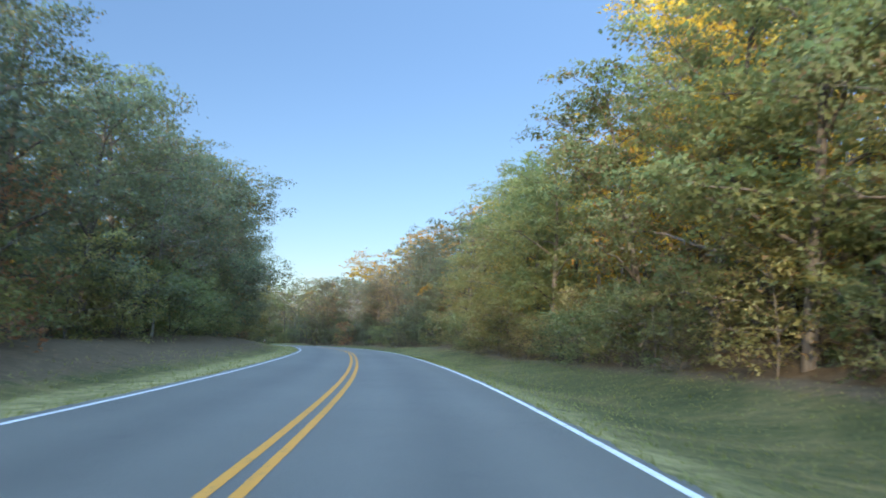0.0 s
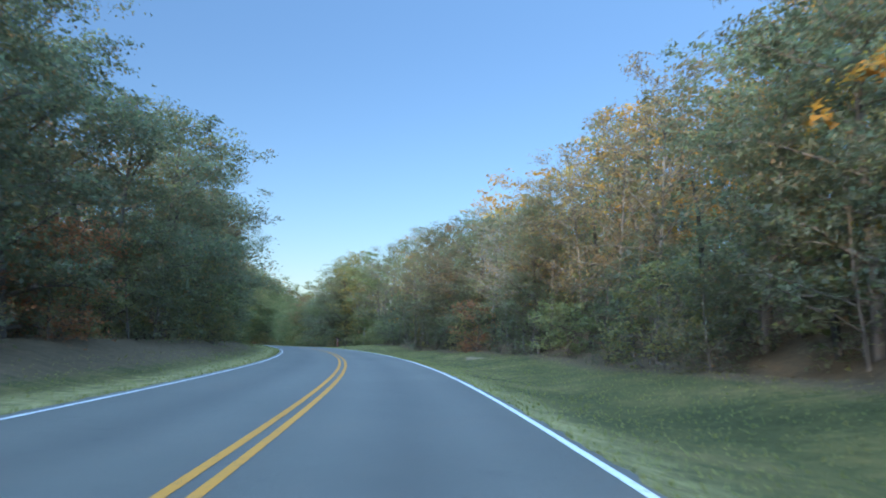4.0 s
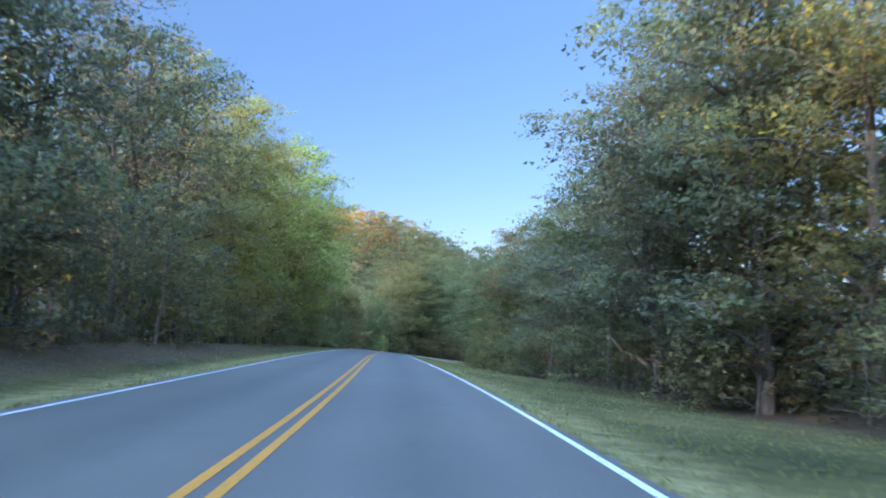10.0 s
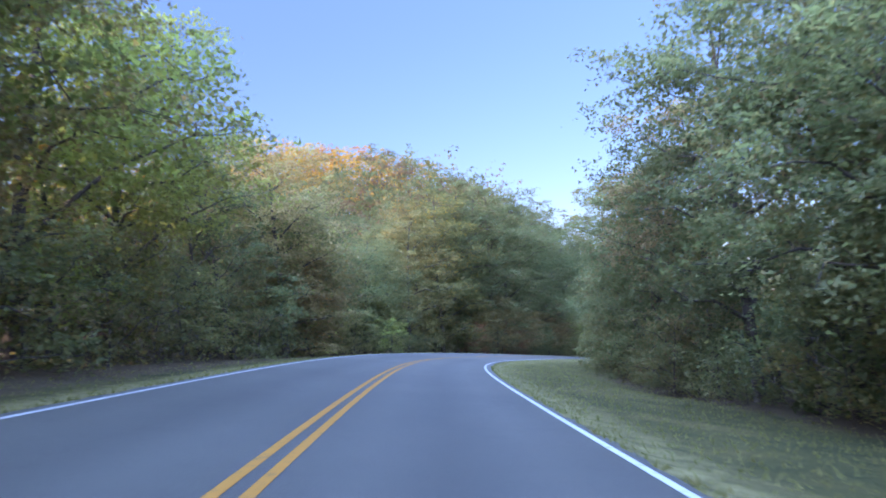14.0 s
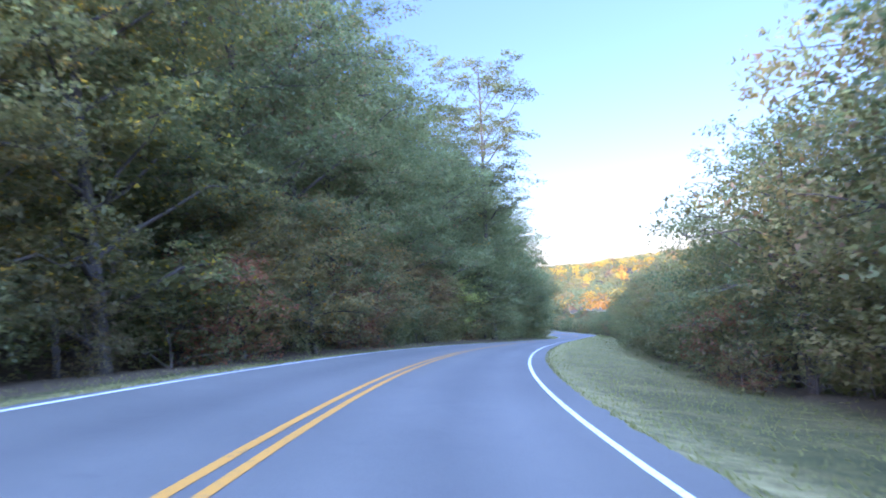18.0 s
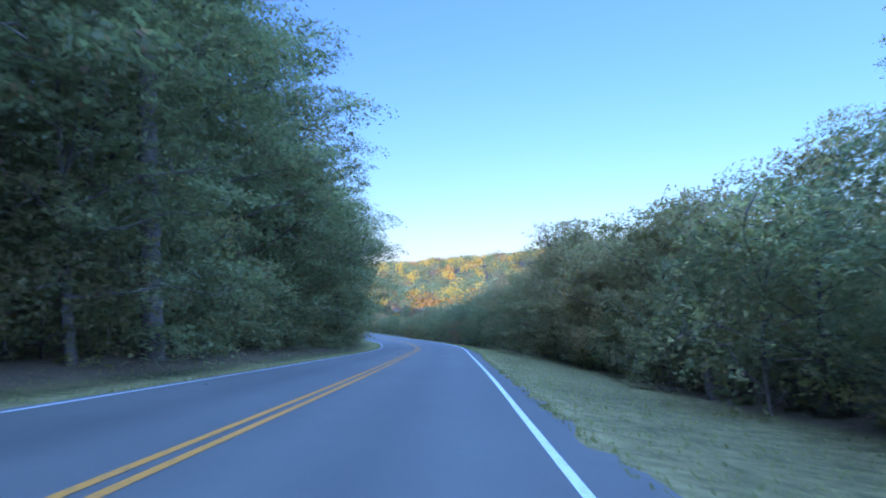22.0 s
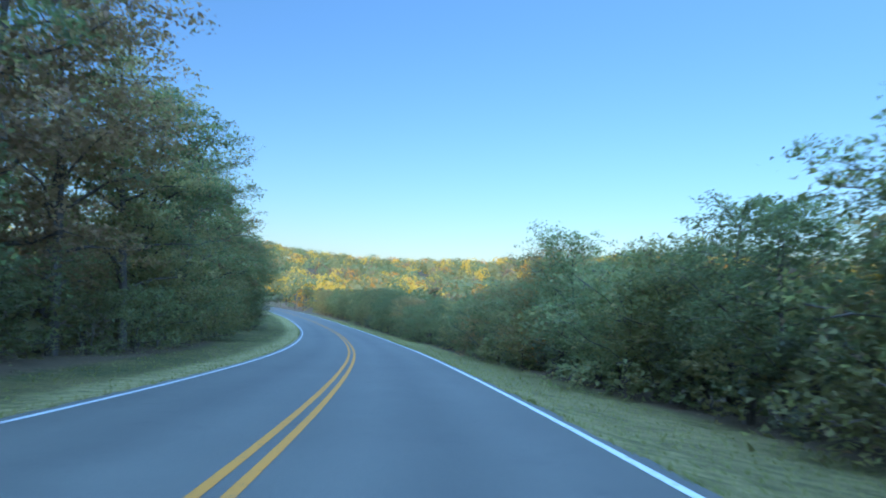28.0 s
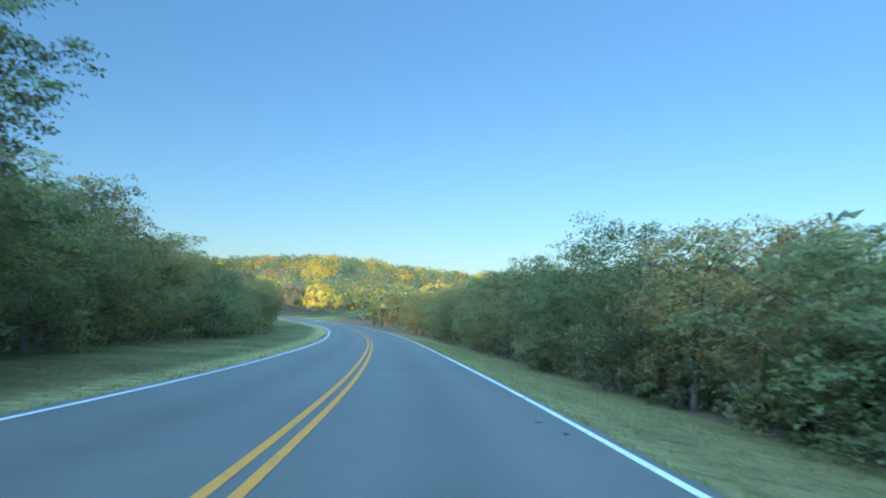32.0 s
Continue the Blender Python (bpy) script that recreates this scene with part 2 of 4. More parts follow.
straw = mix(nt, 1.0, ramp(nt, n2.outputs[0], [(0.3, (0.150, 0.132, 0.052)), (0.7, (0.26, 0.222, 0.098))]).outputs[0], g3, "MULTIPLY")
grass = mix(nt, dryf.outputs[0], grass, straw)
woods_edge = ramp(nt, add.outputs[0], [(0.30, (0, 0, 0)), (0.70, (1, 1, 1))]).outputs[0]
nt.links.new(mix(nt, woods_edge, grass, litter), b.inputs["Base Color"])
bump(nt, b, n3.outputs[0], 0.8, 0.05)


# ---- ground ----
def table(rows):
    k, v = zip(*rows)
    return lambda u: np.interp(u, k, v)


TREE_R = table([(-3, 9.8), (5, 10.2), (8.5, 10.6), (10, 10.0), (13, 9.5), (16, 9.5), (18, 8.5), (20, 7.8), (22, 7.4), (25, 7.4), (30, 6.8), (42, 6.8)])
TREE_L = table([(-3, 10.0), (5, 10.5), (8, 9.5), (12, 9.5), (15, 9.8), (17, 10.2), (19, 10.4), (22, 10.4), (24, 9.9), (26, 9.2), (28, 9.5), (31.5, 9.8), (33, 10.6), (36, 12), (42, 12)])
VERGE_R = table([(-3, -0.05), (5, -0.06), (8.4, -0.02), (9.0, 0.05), (9.9, 0.05), (10.8, -0.08), (11.6, -0.11), (18, -0.14), (21, -0.15), (42, -0.15)])
HILL_R = table([(-3, 0.42), (2, 0.52), (7, 0.55), (8.5, 0.42), (10, 0.18), (13, 0.0), (18, -0.12), (24, -0.06), (32, -0.05), (42, -0.02)])
BANK_L = table([(-3, 0.10), (3, 0.22), (8, 0.26), (12, 0.20), (15, 0.08), (17, 0.0), (20, 0.05), (22, 0.2), (25, 0.2), (27, 0.1), (30, 0.04), (42, 0.02)])
HILL_L = table([(-3, 0.06), (6, 0.08), (10, 0.15), (14, 0.22), (17, 0.22), (19, 0.26), (19.7, 0.33), (20.3, 0.46), (21.1, 0.70), (22, 0.90), (24, 1.04), (26, 0.95), (28, 0.40), (31, 0.24), (33, 0.17), (42, 0.15)])


def smooth(x, a, b):
    t = np.clip((x - a) / (b - a), 0, 1)
    return t * t * (3 - 2 * t)


def far_hill(x, y):
    """The wooded ridge that closes the valley ahead."""
    rise = smooth(y + 0.25 * x, 860, 1180)
    return rise * (22 + 6 * np.sin(x * 0.006 + 1.0) + 3 * np.sin(x * 0.017) + 22 * smooth(-x, 150, 520))


def wander(x, y):
    return 0.5 * np.sin(x * 0.11 + 1) * np.sin(y * 0.09) + 0.3 * np.sin(x * 0.31) * np.sin(y * 0.27 + 2)


EDGE = 0.25          # asphalt beyond the white line on the left
SHOULDER = table([(-3, 0.10), (15, 0.12), (16.5, 0.30), (19.3, 0.60), (21.3, 0.66), (22.5, 0.42), (23.3, 0.32), (24.3, 0.45), (25.3, 0.14), (42, 0.12)])


def rise_right(u, d):
    """Height above the road's edge, d metres out from it to the right."""
    w = TREE_R(u) - at(u, T_OFF) - SHOULDER(u)
    v = VERGE_R(u) * np.minimum(d, w)
    # a shallow ditch follows the first stretch
    ditch = -0.13 * np.minimum(d, 3.6) + 0.16 * np.clip(np.minimum(d, w) - 3.6, 0, None) + 0.06 * np.exp(-((d - 3.6) / 0.8) ** 2)
    v = v + (ditch - v) * (1 - smooth(u, 7.8, 9.2))
    e = np.clip(d - w - 1.2, 0, None)
    return v - 0.06 * smooth(d, 0, 0.5) + HILL_R(u) * 55 * (1 - np.exp(-e / 55))


def rise_left(u, d):
    w = TREE_L(u) + at(u, T_OFF) - 2 * LANE - EDGE
    v = -0.05 * smooth(d, 0, 0.5) + BANK_L(u) * np.clip(d - 1.6, 0, None)
    lim = BANK_L(u) * np.clip(w - 1.6, 0, None)
    v = np.minimum(v, lim)
    e = np.clip(d - w - 3.0, 0, None)
    return v + HILL_L(u) * 40 * (1 - np.exp(-e / 28)) * (1 - 0.85 * smooth(e, 75, 200))


def ground_z(u, l):
    """Ground height at path parameter u and l metres to the right of the path."""
    off, bank = at(u, T_OFF), at(u, T_BANK)
    zr = at(u, T_Z) - EYE
    r_edge, l_edge = off + SHOULDER(u), off - 2 * LANE - EDGE
    inside = zr - bank * np.clip(l, l_edge, r_edge)
    fade_r = bank * np.clip(l - r_edge, 0, 6) * -0.4
    z = inside + np.where(l > r_edge, rise_right(u, l - r_edge) + fade_r, 0) + np.where(l < l_edge, rise_left(u, l_edge - l), 0)
    x, y = place(u, l)
    out = np.maximum(l - r_edge, l_edge - l)
    z = z + wander(x, y) * smooth(out, 3, 14)
    z = z + far_hill(x, y)
    # under the asphalt the ground lies deeper
    return z - 0.10 * smooth(np.minimum(r_edge - l, l - l_edge), 0.0, 0.6)


FIXED = radians(8.0)


def place(u, l):
    h = np.radians(at(u, T_HEAD))
    near = np.clip(l, -140, 140)
    far = l - near
    over, under = np.clip(u - U1, 0, None) * 20, np.clip(U0 - u, 0, None) * 20
    x = at(u, T_X) + np.cos(h) * near + math.cos(FIXED) * far - math.sin(FIXED) * (over - under)
    y = at(u, T_Y) + np.sin(h) * near + math.sin(FIXED) * far + math.cos(FIXED) * (over - under)
    return x, y


def sheet(name, us, ls, zfun, mat, attr=None):
    u, l = np.meshgrid(us, ls, indexing="ij")
    x, y = place(u, l)
    v = np.stack([x, y, zfun(u, l)], -1).reshape(-1, 3)
    n, m = u.shape
    i = (np.arange(n - 1)[:, None] * m + np.arange(m - 1)[None]).reshape(-1)
    f = np.stack([i, i + 1, i + m + 1, i + m], 1)
    ob = mesh_object(name, v, f, [mat])
    if attr:
        a = ob.data.attributes.new(attr[0], "FLOAT", "POINT")
        a.data.foreach_set("value", attr[1](u, l).reshape(-1).astype(np.float32))
    return ob


def mesh_object(name, verts, quads, mats, index=None, smooth_shade=False, normals=None):
    me = bpy.data.meshes.new(name)
    verts, quads = np.asarray(verts, np.float32), np.asarray(quads, np.int32)
    k = quads.shape[1]
    me.vertices.add(len(verts))
    me.vertices.foreach_set("co", verts.reshape(-1))
    me.loops.add(quads.size)
    me.loops.foreach_set("vertex_index", quads.reshape(-1))
    me.polygons.add(len(quads))
    me.polygons.foreach_set("loop_start", np.arange(0, quads.size, k, dtype=np.int32))
    if index is not None:
        me.polygons.foreach_set("material_index", np.asarray(index, np.int32))
    me.update(calc_edges=True)
    me.validate()
    if smooth_shade:
        me.polygons.foreach_set("use_smooth", np.ones(len(quads), bool))
    if normals is not None:
        me.normals_split_custom_set_from_vertices(np.asarray(normals, np.float32))
    for m in mats:
        me.materials.append(m)
    return new(name, me)


def woodland(u, l):
    off = at(u, T_OFF)
    wide = 0.6 * (1 - smooth(u, 5.5, 7.5))
    late = smooth(u, 17, 20)
    r = smooth(l, TREE_R(u) - 1.5 - wide + 1.3 * late, TREE_R(u) + 0.5 + 0.6 * late)
    grass_l = 2.2 + 1.6 * smooth(u, 27.5, 30) + 5.0 * smooth(u, 30, 33)
    le = off - 2 * LANE - EDGE
    return np.maximum(r, smooth(le - l, grass_l - 0.8, grass_l + 1.0))


us = np.concatenate([np.array([-130, -70, -40, -20, -10, -6]), np.arange(U0, U1 + 0.01, 0.15), np.array([43, 45, 48, 52, 56, 60, 65, 70, 76, 84, 100, 130, 180])])
ls = np.concatenate([[-2500, -1500, -900, -600, -420, -300, -220, -170, -140, -115, -95, -80, -68, -58, -50, -43, -37, -31, -26, -22, -19, -16.5],
                     np.arange(-15, 15.1, 0.5), [16.5, 19, 22, 26, 31, 37, 43, 50, 58, 68, 80, 95, 115, 140, 170, 220, 300, 420, 600, 900, 1500, 2500]])
def dryness(u, l):
    d = l - at(u, T_OFF) - SHOULDER(u)
    dl = at(u, T_OFF) - 2 * LANE - EDGE - l
    # the verge is paler and drier on the second half of the road
    later = 0.42 * smooth(u, 18, 20.5) * smooth(l, 0, 2)
    right = 0.85 * smooth(d, -0.6, 0.1) * (1 - smooth(d, 0.3, 1.6))
    left = smooth(dl, -0.6, 0.1) * (1 - smooth(dl, 0.9, 1.8))
    return np.maximum(np.maximum(later, right), left)


ground = tagged(sheet("ground", us, ls, ground_z, GRASS, ("woodland", woodland)),
                "mown grass verge running into brown leaf-littered woodland floor", "ground", kind="structure")
_u, _l = np.meshgrid(us, ls, indexing="ij")
_dry = ground.data.attributes.new("dry", "FLOAT", "POINT")
_dry.data.foreach_set("value", dryness(_u, _l).reshape(-1).astype(np.float32))

# ---- road ----
_uu = np.arange(U0, U1 + 0.01, 0.1)


def ribbon(name, us, a, b, lift, mat, label, cat, steps=1, ragged=0.0):
    """A strip of road surface between the offsets a(u) and b(u) from the right white line."""
    w = np.linspace(0, 1, steps + 1)
    u = np.repeat(us[:, None], steps + 1, 1)
    lo, hi = at(us, T_OFF) + a, at(us, T_OFF) + b
    rng = np.random.default_rng(4)
    if ragged:
        lo, hi = lo - rng.uniform(0, ragged, len(us)), hi + rng.uniform(-0.3, 1.0, len(us)) * ragged * (1 + 1.4 * smooth(us, 19, 20) * (1 - smooth(us, 25, 26)))
    l = lo[:, None] * (1 - w) + hi[:, None] * w
    x, y = place(u, l)
    z = (at(u, T_Z) - EYE) - at(u, T_BANK) * l + lift
    n, m = u.shape
    i = (np.arange(n - 1)[:, None] * m + np.arange(m - 1)[None]).reshape(-1)
    ob = mesh_object(name, np.stack([x, y, z], -1).reshape(-1, 3), np.stack([i, i + 1, i + m + 1, i + m], 1), [mat])
    across = ob.data.attributes.new("across", "FLOAT", "POINT")
    across.data.foreach_set("value", np.clip((l - at(u, T_OFF) + 2 * LANE) / (2 * LANE), 0, 1).reshape(-1).astype(np.float32))
    return tagged(ob, label, cat, kind="structure")


_ur = np.arange(U0, U1 + 0.01, 0.025)
ribbon("road", _ur, np.full_like(_ur, -2 * LANE - 0.20), SHOULDER(_ur), 0.0, ASPHALT, "two-lane grey asphalt road with worn surface", "road", 8, 0.09)
for _n, _c, _w, _m, _t in (("edge_line", 0.0, 0.095, WHITE_PAINT, "solid white painted edge line"), ("edge_line", -2 * LANE, 0.10, WHITE_PAINT, "solid white painted edge line"),
                           ("centre_line", -LANE - 0.12, 0.106, YELLOW_PAINT, "solid yellow painted centre line"), ("centre_line", -LANE + 0.12, 0.106, YELLOW_PAINT, "solid yellow painted centre line")):
    _s = at(_uu, T_CENTRE) if _n == "centre_line" else 0 * _uu
    ribbon(_n, _uu, _c - _w / 2 + _s, _c + _w / 2 + _s, 0.005, _m, _t, "road marking")


# ---- trees ----
def leaves(rng, centres, radii, count, size, droop=0.25, up_bias=0.45, sprays=7, axis=None):
    """Leaf blades on flat, drooping sprays that stand out all round from rounded clumps: vertices, triangles and soft normals."""
    n = len(centres)
    home = np.repeat(np.arange(n), sprays)
    m = len(home)
    mid = centres.mean(0) if axis is None else np.asarray(axis)
    away = (centres - mid) * np.array([1, 1, 0.3])
    away /= np.linalg.norm(away, axis=1, keepdims=True) + 1e-6
    d = rng.normal(size=(m, 3)) * np.array([1, 1, 0.8])
    d /= np.linalg.norm(d, axis=1, keepdims=True) + 1e-6
    d += away[home] * 0.35 + np.array([0, 0, 0.30])
    d /= np.linalg.norm(d, axis=1, keepdims=True) + 1e-6
    r = radii[home]
    hub = centres[home] + d * (r * rng.uniform(0.45, 0.95, m))[:, None] * np.array([1, 1, 0.74])
    rs = r * rng.uniform(0.24, 0.50, m)
    k = rng.choice(m, count, p=rs ** 2 / (rs ** 2).sum())
    p = rng.normal(size=(count, 3))
    p /= np.linalg.norm(p, axis=1, keepdims=True)
    p *= rng.uniform(0.05, 1.0, (count, 1)) ** 0.7
    p *= np.array([1.15, 1.15, 0.42])
    stray = np.where(rng.uniform(size=count) < 0.07, 1.6, 1.0)[:, None]
    p *= stray
    flat = p[:, 0] ** 2 + p[:, 1] ** 2
    p[:, 2] -= droop * flat
    c = hub[k] + p * rs[k][:, None]
    ax = rng.normal(size=(count, 3)) * np.array([1, 1, 0.45]) + np.array([0, 0, -0.3])
    ax /= np.linalg.norm(ax, axis=1, keepdims=True)
    up = rng.normal(size=(count, 3)) * 0.5 + np.array([0, 0, 1.0])
    side = np.cross(ax, up)
    side /= np.linalg.norm(side, axis=1, keepdims=True) + 1e-6
    nrm = np.cross(side, ax)
    s = (size * rng.uniform(0.55, 1.35, count))[:, None]
    w = rng.uniform(-0.35, 0.35, (count, 1))
    out = d[k] * 0.9 + p * np.array([0.5, 0.5, 1.1]) + np.array([0, 0, up_bias]) + rng.normal(size=(count, 3)) * 0.18
    out /= np.linalg.norm(out, axis=1, keepdims=True) + 1e-6
    v = np.stack([c - ax * s * 0.5 - side * s * 0.40 + nrm * s * 0.10, c - ax * s * 0.5 * w + side * s * 0.50, c + ax * s * 0.62 - side * s * w * 0.5], 1)
    back = (np.cross(v[:, 1] - v[:, 0], v[:, 2] - v[:, 0]) * out).sum(1) < 0
    v[back] = v[back][:, [0, 2, 1]]
    return v.reshape(-1, 3), np.arange(count * 3).reshape(-1, 3), np.repeat(out, 3, 0)


def tri(q):
    return np.concatenate([q[:, [0, 1, 2]], q[:, [0, 2, 3]]])


def tube(path, radii, sides=5):
    """A tapered tube along a path: vertices and quads."""
    path = np.asarray(path, float)
    n = len(path)
    d = np.gradient(path, axis=0)
    d /= np.linalg.norm(d, axis=1, keepdims=True) + 1e-9
    ref = np.where(np.abs(d[:, 2:3]) > 0.9, np.array([[1.0, 0, 0]]), np.array([[0, 0, 1.0]]))
    a = np.cross(d, ref)
    a /= np.linalg.norm(a, axis=1, keepdims=True)
    b = np.cross(d, a)
    t = np.linspace(0, 2 * np.pi, sides, endpoint=False)
    v = path[:, None] + (a[:, None] * np.cos(t)[None, :, None] + b[:, None] * np.sin(t)[None, :, None]) * np.asarray(radii)[:, None, None]
    i, j = np.meshgrid(np.arange(n - 1), np.arange(sides), indexing="ij")
    q = np.stack([i * sides + j, i * sides + (j + 1) % sides, (i + 1) * sides + (j + 1) % sides, (i + 1) * sides + j], -1).reshape(-1, 4)
    return v.reshape(-1, 3), q


def joined(pieces):
    vs, qs, k = [], [], 0
    for v, q in pieces:
        vs.append(v)
        qs.append(q + k)
        k += len(v)
    return np.concatenate(vs), np.concatenate(qs)


def skeleton(rng, height, spread, low, limbs, twigs, lean=0.06, girth=0.016, fine=0, ascend=0.0):
    """Trunk, limbs and the clump centres at their ends."""
    n = 9
    t = np.linspace(0, 1, n)
    bend = rng.normal(size=2) * lean * height
    trunk = np.stack([bend[0] * t ** 1.6 + 0.12 * np.sin(5 * t + rng.uniform(0, 6)), bend[1] * t ** 1.6 + 0.12 * np.sin(4 * t + rng.uniform(0, 6)), -0.4 + t * (height * 0.93 + 0.4)], 1)
    pieces = [tube(trunk, height * girth * (1.05 - t * 0.92), 7)]
    centres, radii = [], []
    for i in range(limbs):
        f = low + (0.97 - low) * ((i + rng.uniform(0, 1)) / limbs)
        base = np.array([np.interp(f, t, trunk[:, k]) for k in range(3)])
        reach = spread * (math.sin(math.pi * min(1, 0.18 + 0.80 * (f - low) / (1 - low) * 0.95)) ** 0.75) * rng.uniform(0.78, 1.06)
        az = i * 2.4 + rng.uniform(-0.5, 0.5)
        lift = rng.uniform(0.2, 0.9) + 0.35 * f + ascend
        m = 5
        s = np.linspace(0, 1, m)[:, None]
        way = np.array([math.cos(az), math.sin(az), 0])
        limb = base + way * reach * s + np.array([0, 0, 1.0]) * reach * (lift * s - 0.28 * s * s) + rng.normal(size=(m, 3)) * 0.06 * reach * s
        r0 = height * girth * (1.05 - f * 0.92) * 0.55
        pieces.append(tube(limb, np.linspace(r0, 0.012, m), 5))
        for k in (2, 3, 4):
            centres.append(limb[k] + np.clip(rng.normal(size=3), -1.2, 1.2) * 0.10 * reach)
            radii.append(reach * rng.uniform(0.22, 0.38) + 0.45)
        for w in range(twigs):
            q = limb[rng.integers(1, m)]
            e = q + (way * rng.uniform(0.1, 0.5) + np.clip(rng.normal(size=3), -1.1, 1.1) * np.array([0.5, 0.5, 0.35]) + np.array([0, 0, 0.2])) * reach * 0.33
            pieces.append(tube(np.stack([q, (q + e) / 2 + rng.normal(size=3) * 0.05, e]), [0.022, 0.014, 0.006], 3))
            for _ in range(fine):
                o = q + (e - q) * rng.uniform(0.3, 1.0)
                g = o + ((e - q) * 0.6 + rng.normal(size=3) * 0.22 * reach * np.array([1, 1, 0.6]) + np.array([0, 0, 0.10 * reach])) * rng.uniform(0.5, 1.0)
                pieces.append(tube(np.stack([o, g]), [0.011, 0.004], 3))
                centres.append(g)
                radii.append(reach * 0.10 + 0.22)
            if w < 2 or fine:
                centres.append(e)
                radii.append(reach * rng.uniform(0.15, 0.27) + 0.30)
    # the inner crown
    for i in range(0 if fine else limbs // 2):
        f = low + (0.95 - low) * math.sqrt((i + 0.5) / (limbs * 0.5))
        wide = spread * (math.sin(math.pi * min(1, 0.16 + 0.76 * (f - low) / (1 - low))) ** 0.7)
        az, r = i * 2.4, wide * rng.uniform(0.35, 0.85)
        c = np.array([np.interp(f, t, trunk[:, k]) for k in range(3)])
        centres.append(c + np.array([r * math.cos(az), r * math.sin(az), 0.02 * height]))
        radii.append(wide * rng.uniform(0.26, 0.40) + 0.4)
    centres = np.array(centres)
    centres[:, 2] = np.minimum(centres[:, 2], height * 0.96)
    return pieces, centres, np.array(radii)


def make_tree(name, seed, height, spread, low, limbs, twigs, count, size, leaf, bark, label, cat, sparse=False, lean=0.06, girth=0.016, inner=1100, tight=1.08, fine=0, ascend=0.0):
    rng = np.random.default_rng(seed)
    pieces, c, r = skeleton(rng, height, spread, low, limbs, twigs, lean, girth, fine, ascend)
    thing = new(name)
    v, q = joined(pieces)
    trunk = mesh_object("trunk", v, q, [bark], smooth_shade=True)
    trunk.parent = thing
    r = r * (0.8 if sparse else tight)
    v, q, nv = leaves(rng, c, r, count, size, sprays=3 if sparse else 7)
    if not sparse and inner:
        deep = c.copy()
        deep[:, :2] = c[:, :2].mean(0) + (c[:, :2] - c[:, :2].mean(0)) * 0.5
        v2, q2, n2 = leaves(rng, deep, r * 0.75, inner * 2, size * 1.5)
        v, q, nv = np.concatenate([v, v2]), np.concatenate([q, q2 + len(v)]), np.concatenate([nv, n2])
    names = leaf if isinstance(leaf, tuple) else (leaf,)
    idx = None
    if len(names) > 1:
        cl = rng.integers(0, len(names), len(q))
        idx = np.where(rng.uniform(size=len(q)) < 0.75, 0, cl)
    crown = mesh_object("crown", v, q, [LEAF[k] for k in names], idx, False, nv)
    crown.parent = thing
    return tagged(thing, label, cat)


TREES = {}
_specs = [
    ("tall", 1, 15.0, 4.2, 0.16, 20, 4, ("green", "olive"), BARK, "tall woodland tree in dull green leaf at the forest edge"),
    ("tall", 12, 16.5, 4.4, 0.12, 22, 4, ("olive", "green"), BARK, "tall woodland tree with olive-green autumn foliage"),
    ("tall", 3, 14.0, 4.0, 0.10, 20, 4, ("green", "brown"), BARK, "full green woodland tree, leafy almost to the ground"),
    ("tall", 4, 15.5, 4.3, 0.20, 20, 4, ("brown", "olive"), BARK, "tall woodland tree with fading brown-green foliage"),
    ("dull", 71, 15.0, 4.3, 0.06, 24, 4, ("grey", "green"), BARK, "tall woodland tree in shade-darkened grey-green, leafy to the ground"),
    ("dull", 72, 16.0, 4.4, 0.08, 24, 4, ("grey", "brown"), BARK, "tall woodland tree with shade-darkened grey-green and brown leaves"),
    ("dull", 73, 14.5, 4.2, 0.05, 24, 4, ("grey", "green", "brown"), BARK, "dense shade-darkened green woodland tree with browning leaves"),
    ("gold", 5, 15.0, 4.2, 0.15, 20, 4, ("yellow", "olive"), BARK, "woodland tree turned golden yellow for autumn"),
    ("mid", 7, 9.0, 3.4, 0.13, 26, 3, ("green", "olive"), BARK, "bushy green roadside tree with leaves down to the grass"),
    ("mid", 8, 8.0, 3.2, 0.12, 26, 3, ("olive", "brown"), BARK, "bushy olive-brown roadside tree at the edge of the verge"),
    ("turning", 10, 8.5, 3.3, 0.11, 24, 3, ("tan", "olive", "orange"), BARK, "roadside tree with mottled tan and olive autumn leaves"),
    ("mid", 9, 10.0, 3.6, 0.14, 26, 3, ("green", "green"), BARK, "dense dark green roadside tree beside the grass verge"),
]
HIGH = {"bare": (13, 14, 15), "thin": (14, 15, 16), "big": (22, 22, 22)}
for kind, seed, hgt, spr, low, limbs, twigs, leaf, bark, label in _specs:
    HIGH[kind] = HIGH.get(kind, ()) + (hgt,)
    TREES.setdefault(kind, []).append(make_tree("deciduous_tree", seed, hgt, spr, low, limbs, twigs, (19000 if hgt > 12 else 13000), 0.150 if hgt > 12 else 0.135, leaf, bark, label, "tree", inner=1900 if hgt > 12 else 1000))
TREES["bare"] = [make_tree("bare_tree", 20 + k, 13.0 + k, 3.4, 0.30, 20, 9, 1500, 0.12, "brown", PALE_BARK, "slender pale-barked tree, almost bare of leaves", "tree", True, 0.09, 0.007, fine=3) for k in range(3)]
TREES["thin"] = [make_tree("thin_tree", 60 + k, 14.0 + k, 3.6, 0.22, 24, 7, 6500, 0.12, leaf, BARK, "feathery half-bare tree with fine twigs and few leaves", "tree", True, 0.06, 0.008, fine=3)
                 for k, leaf in enumerate((("brown", "olive"), ("grey", "brown"), ("green", "brown")))]
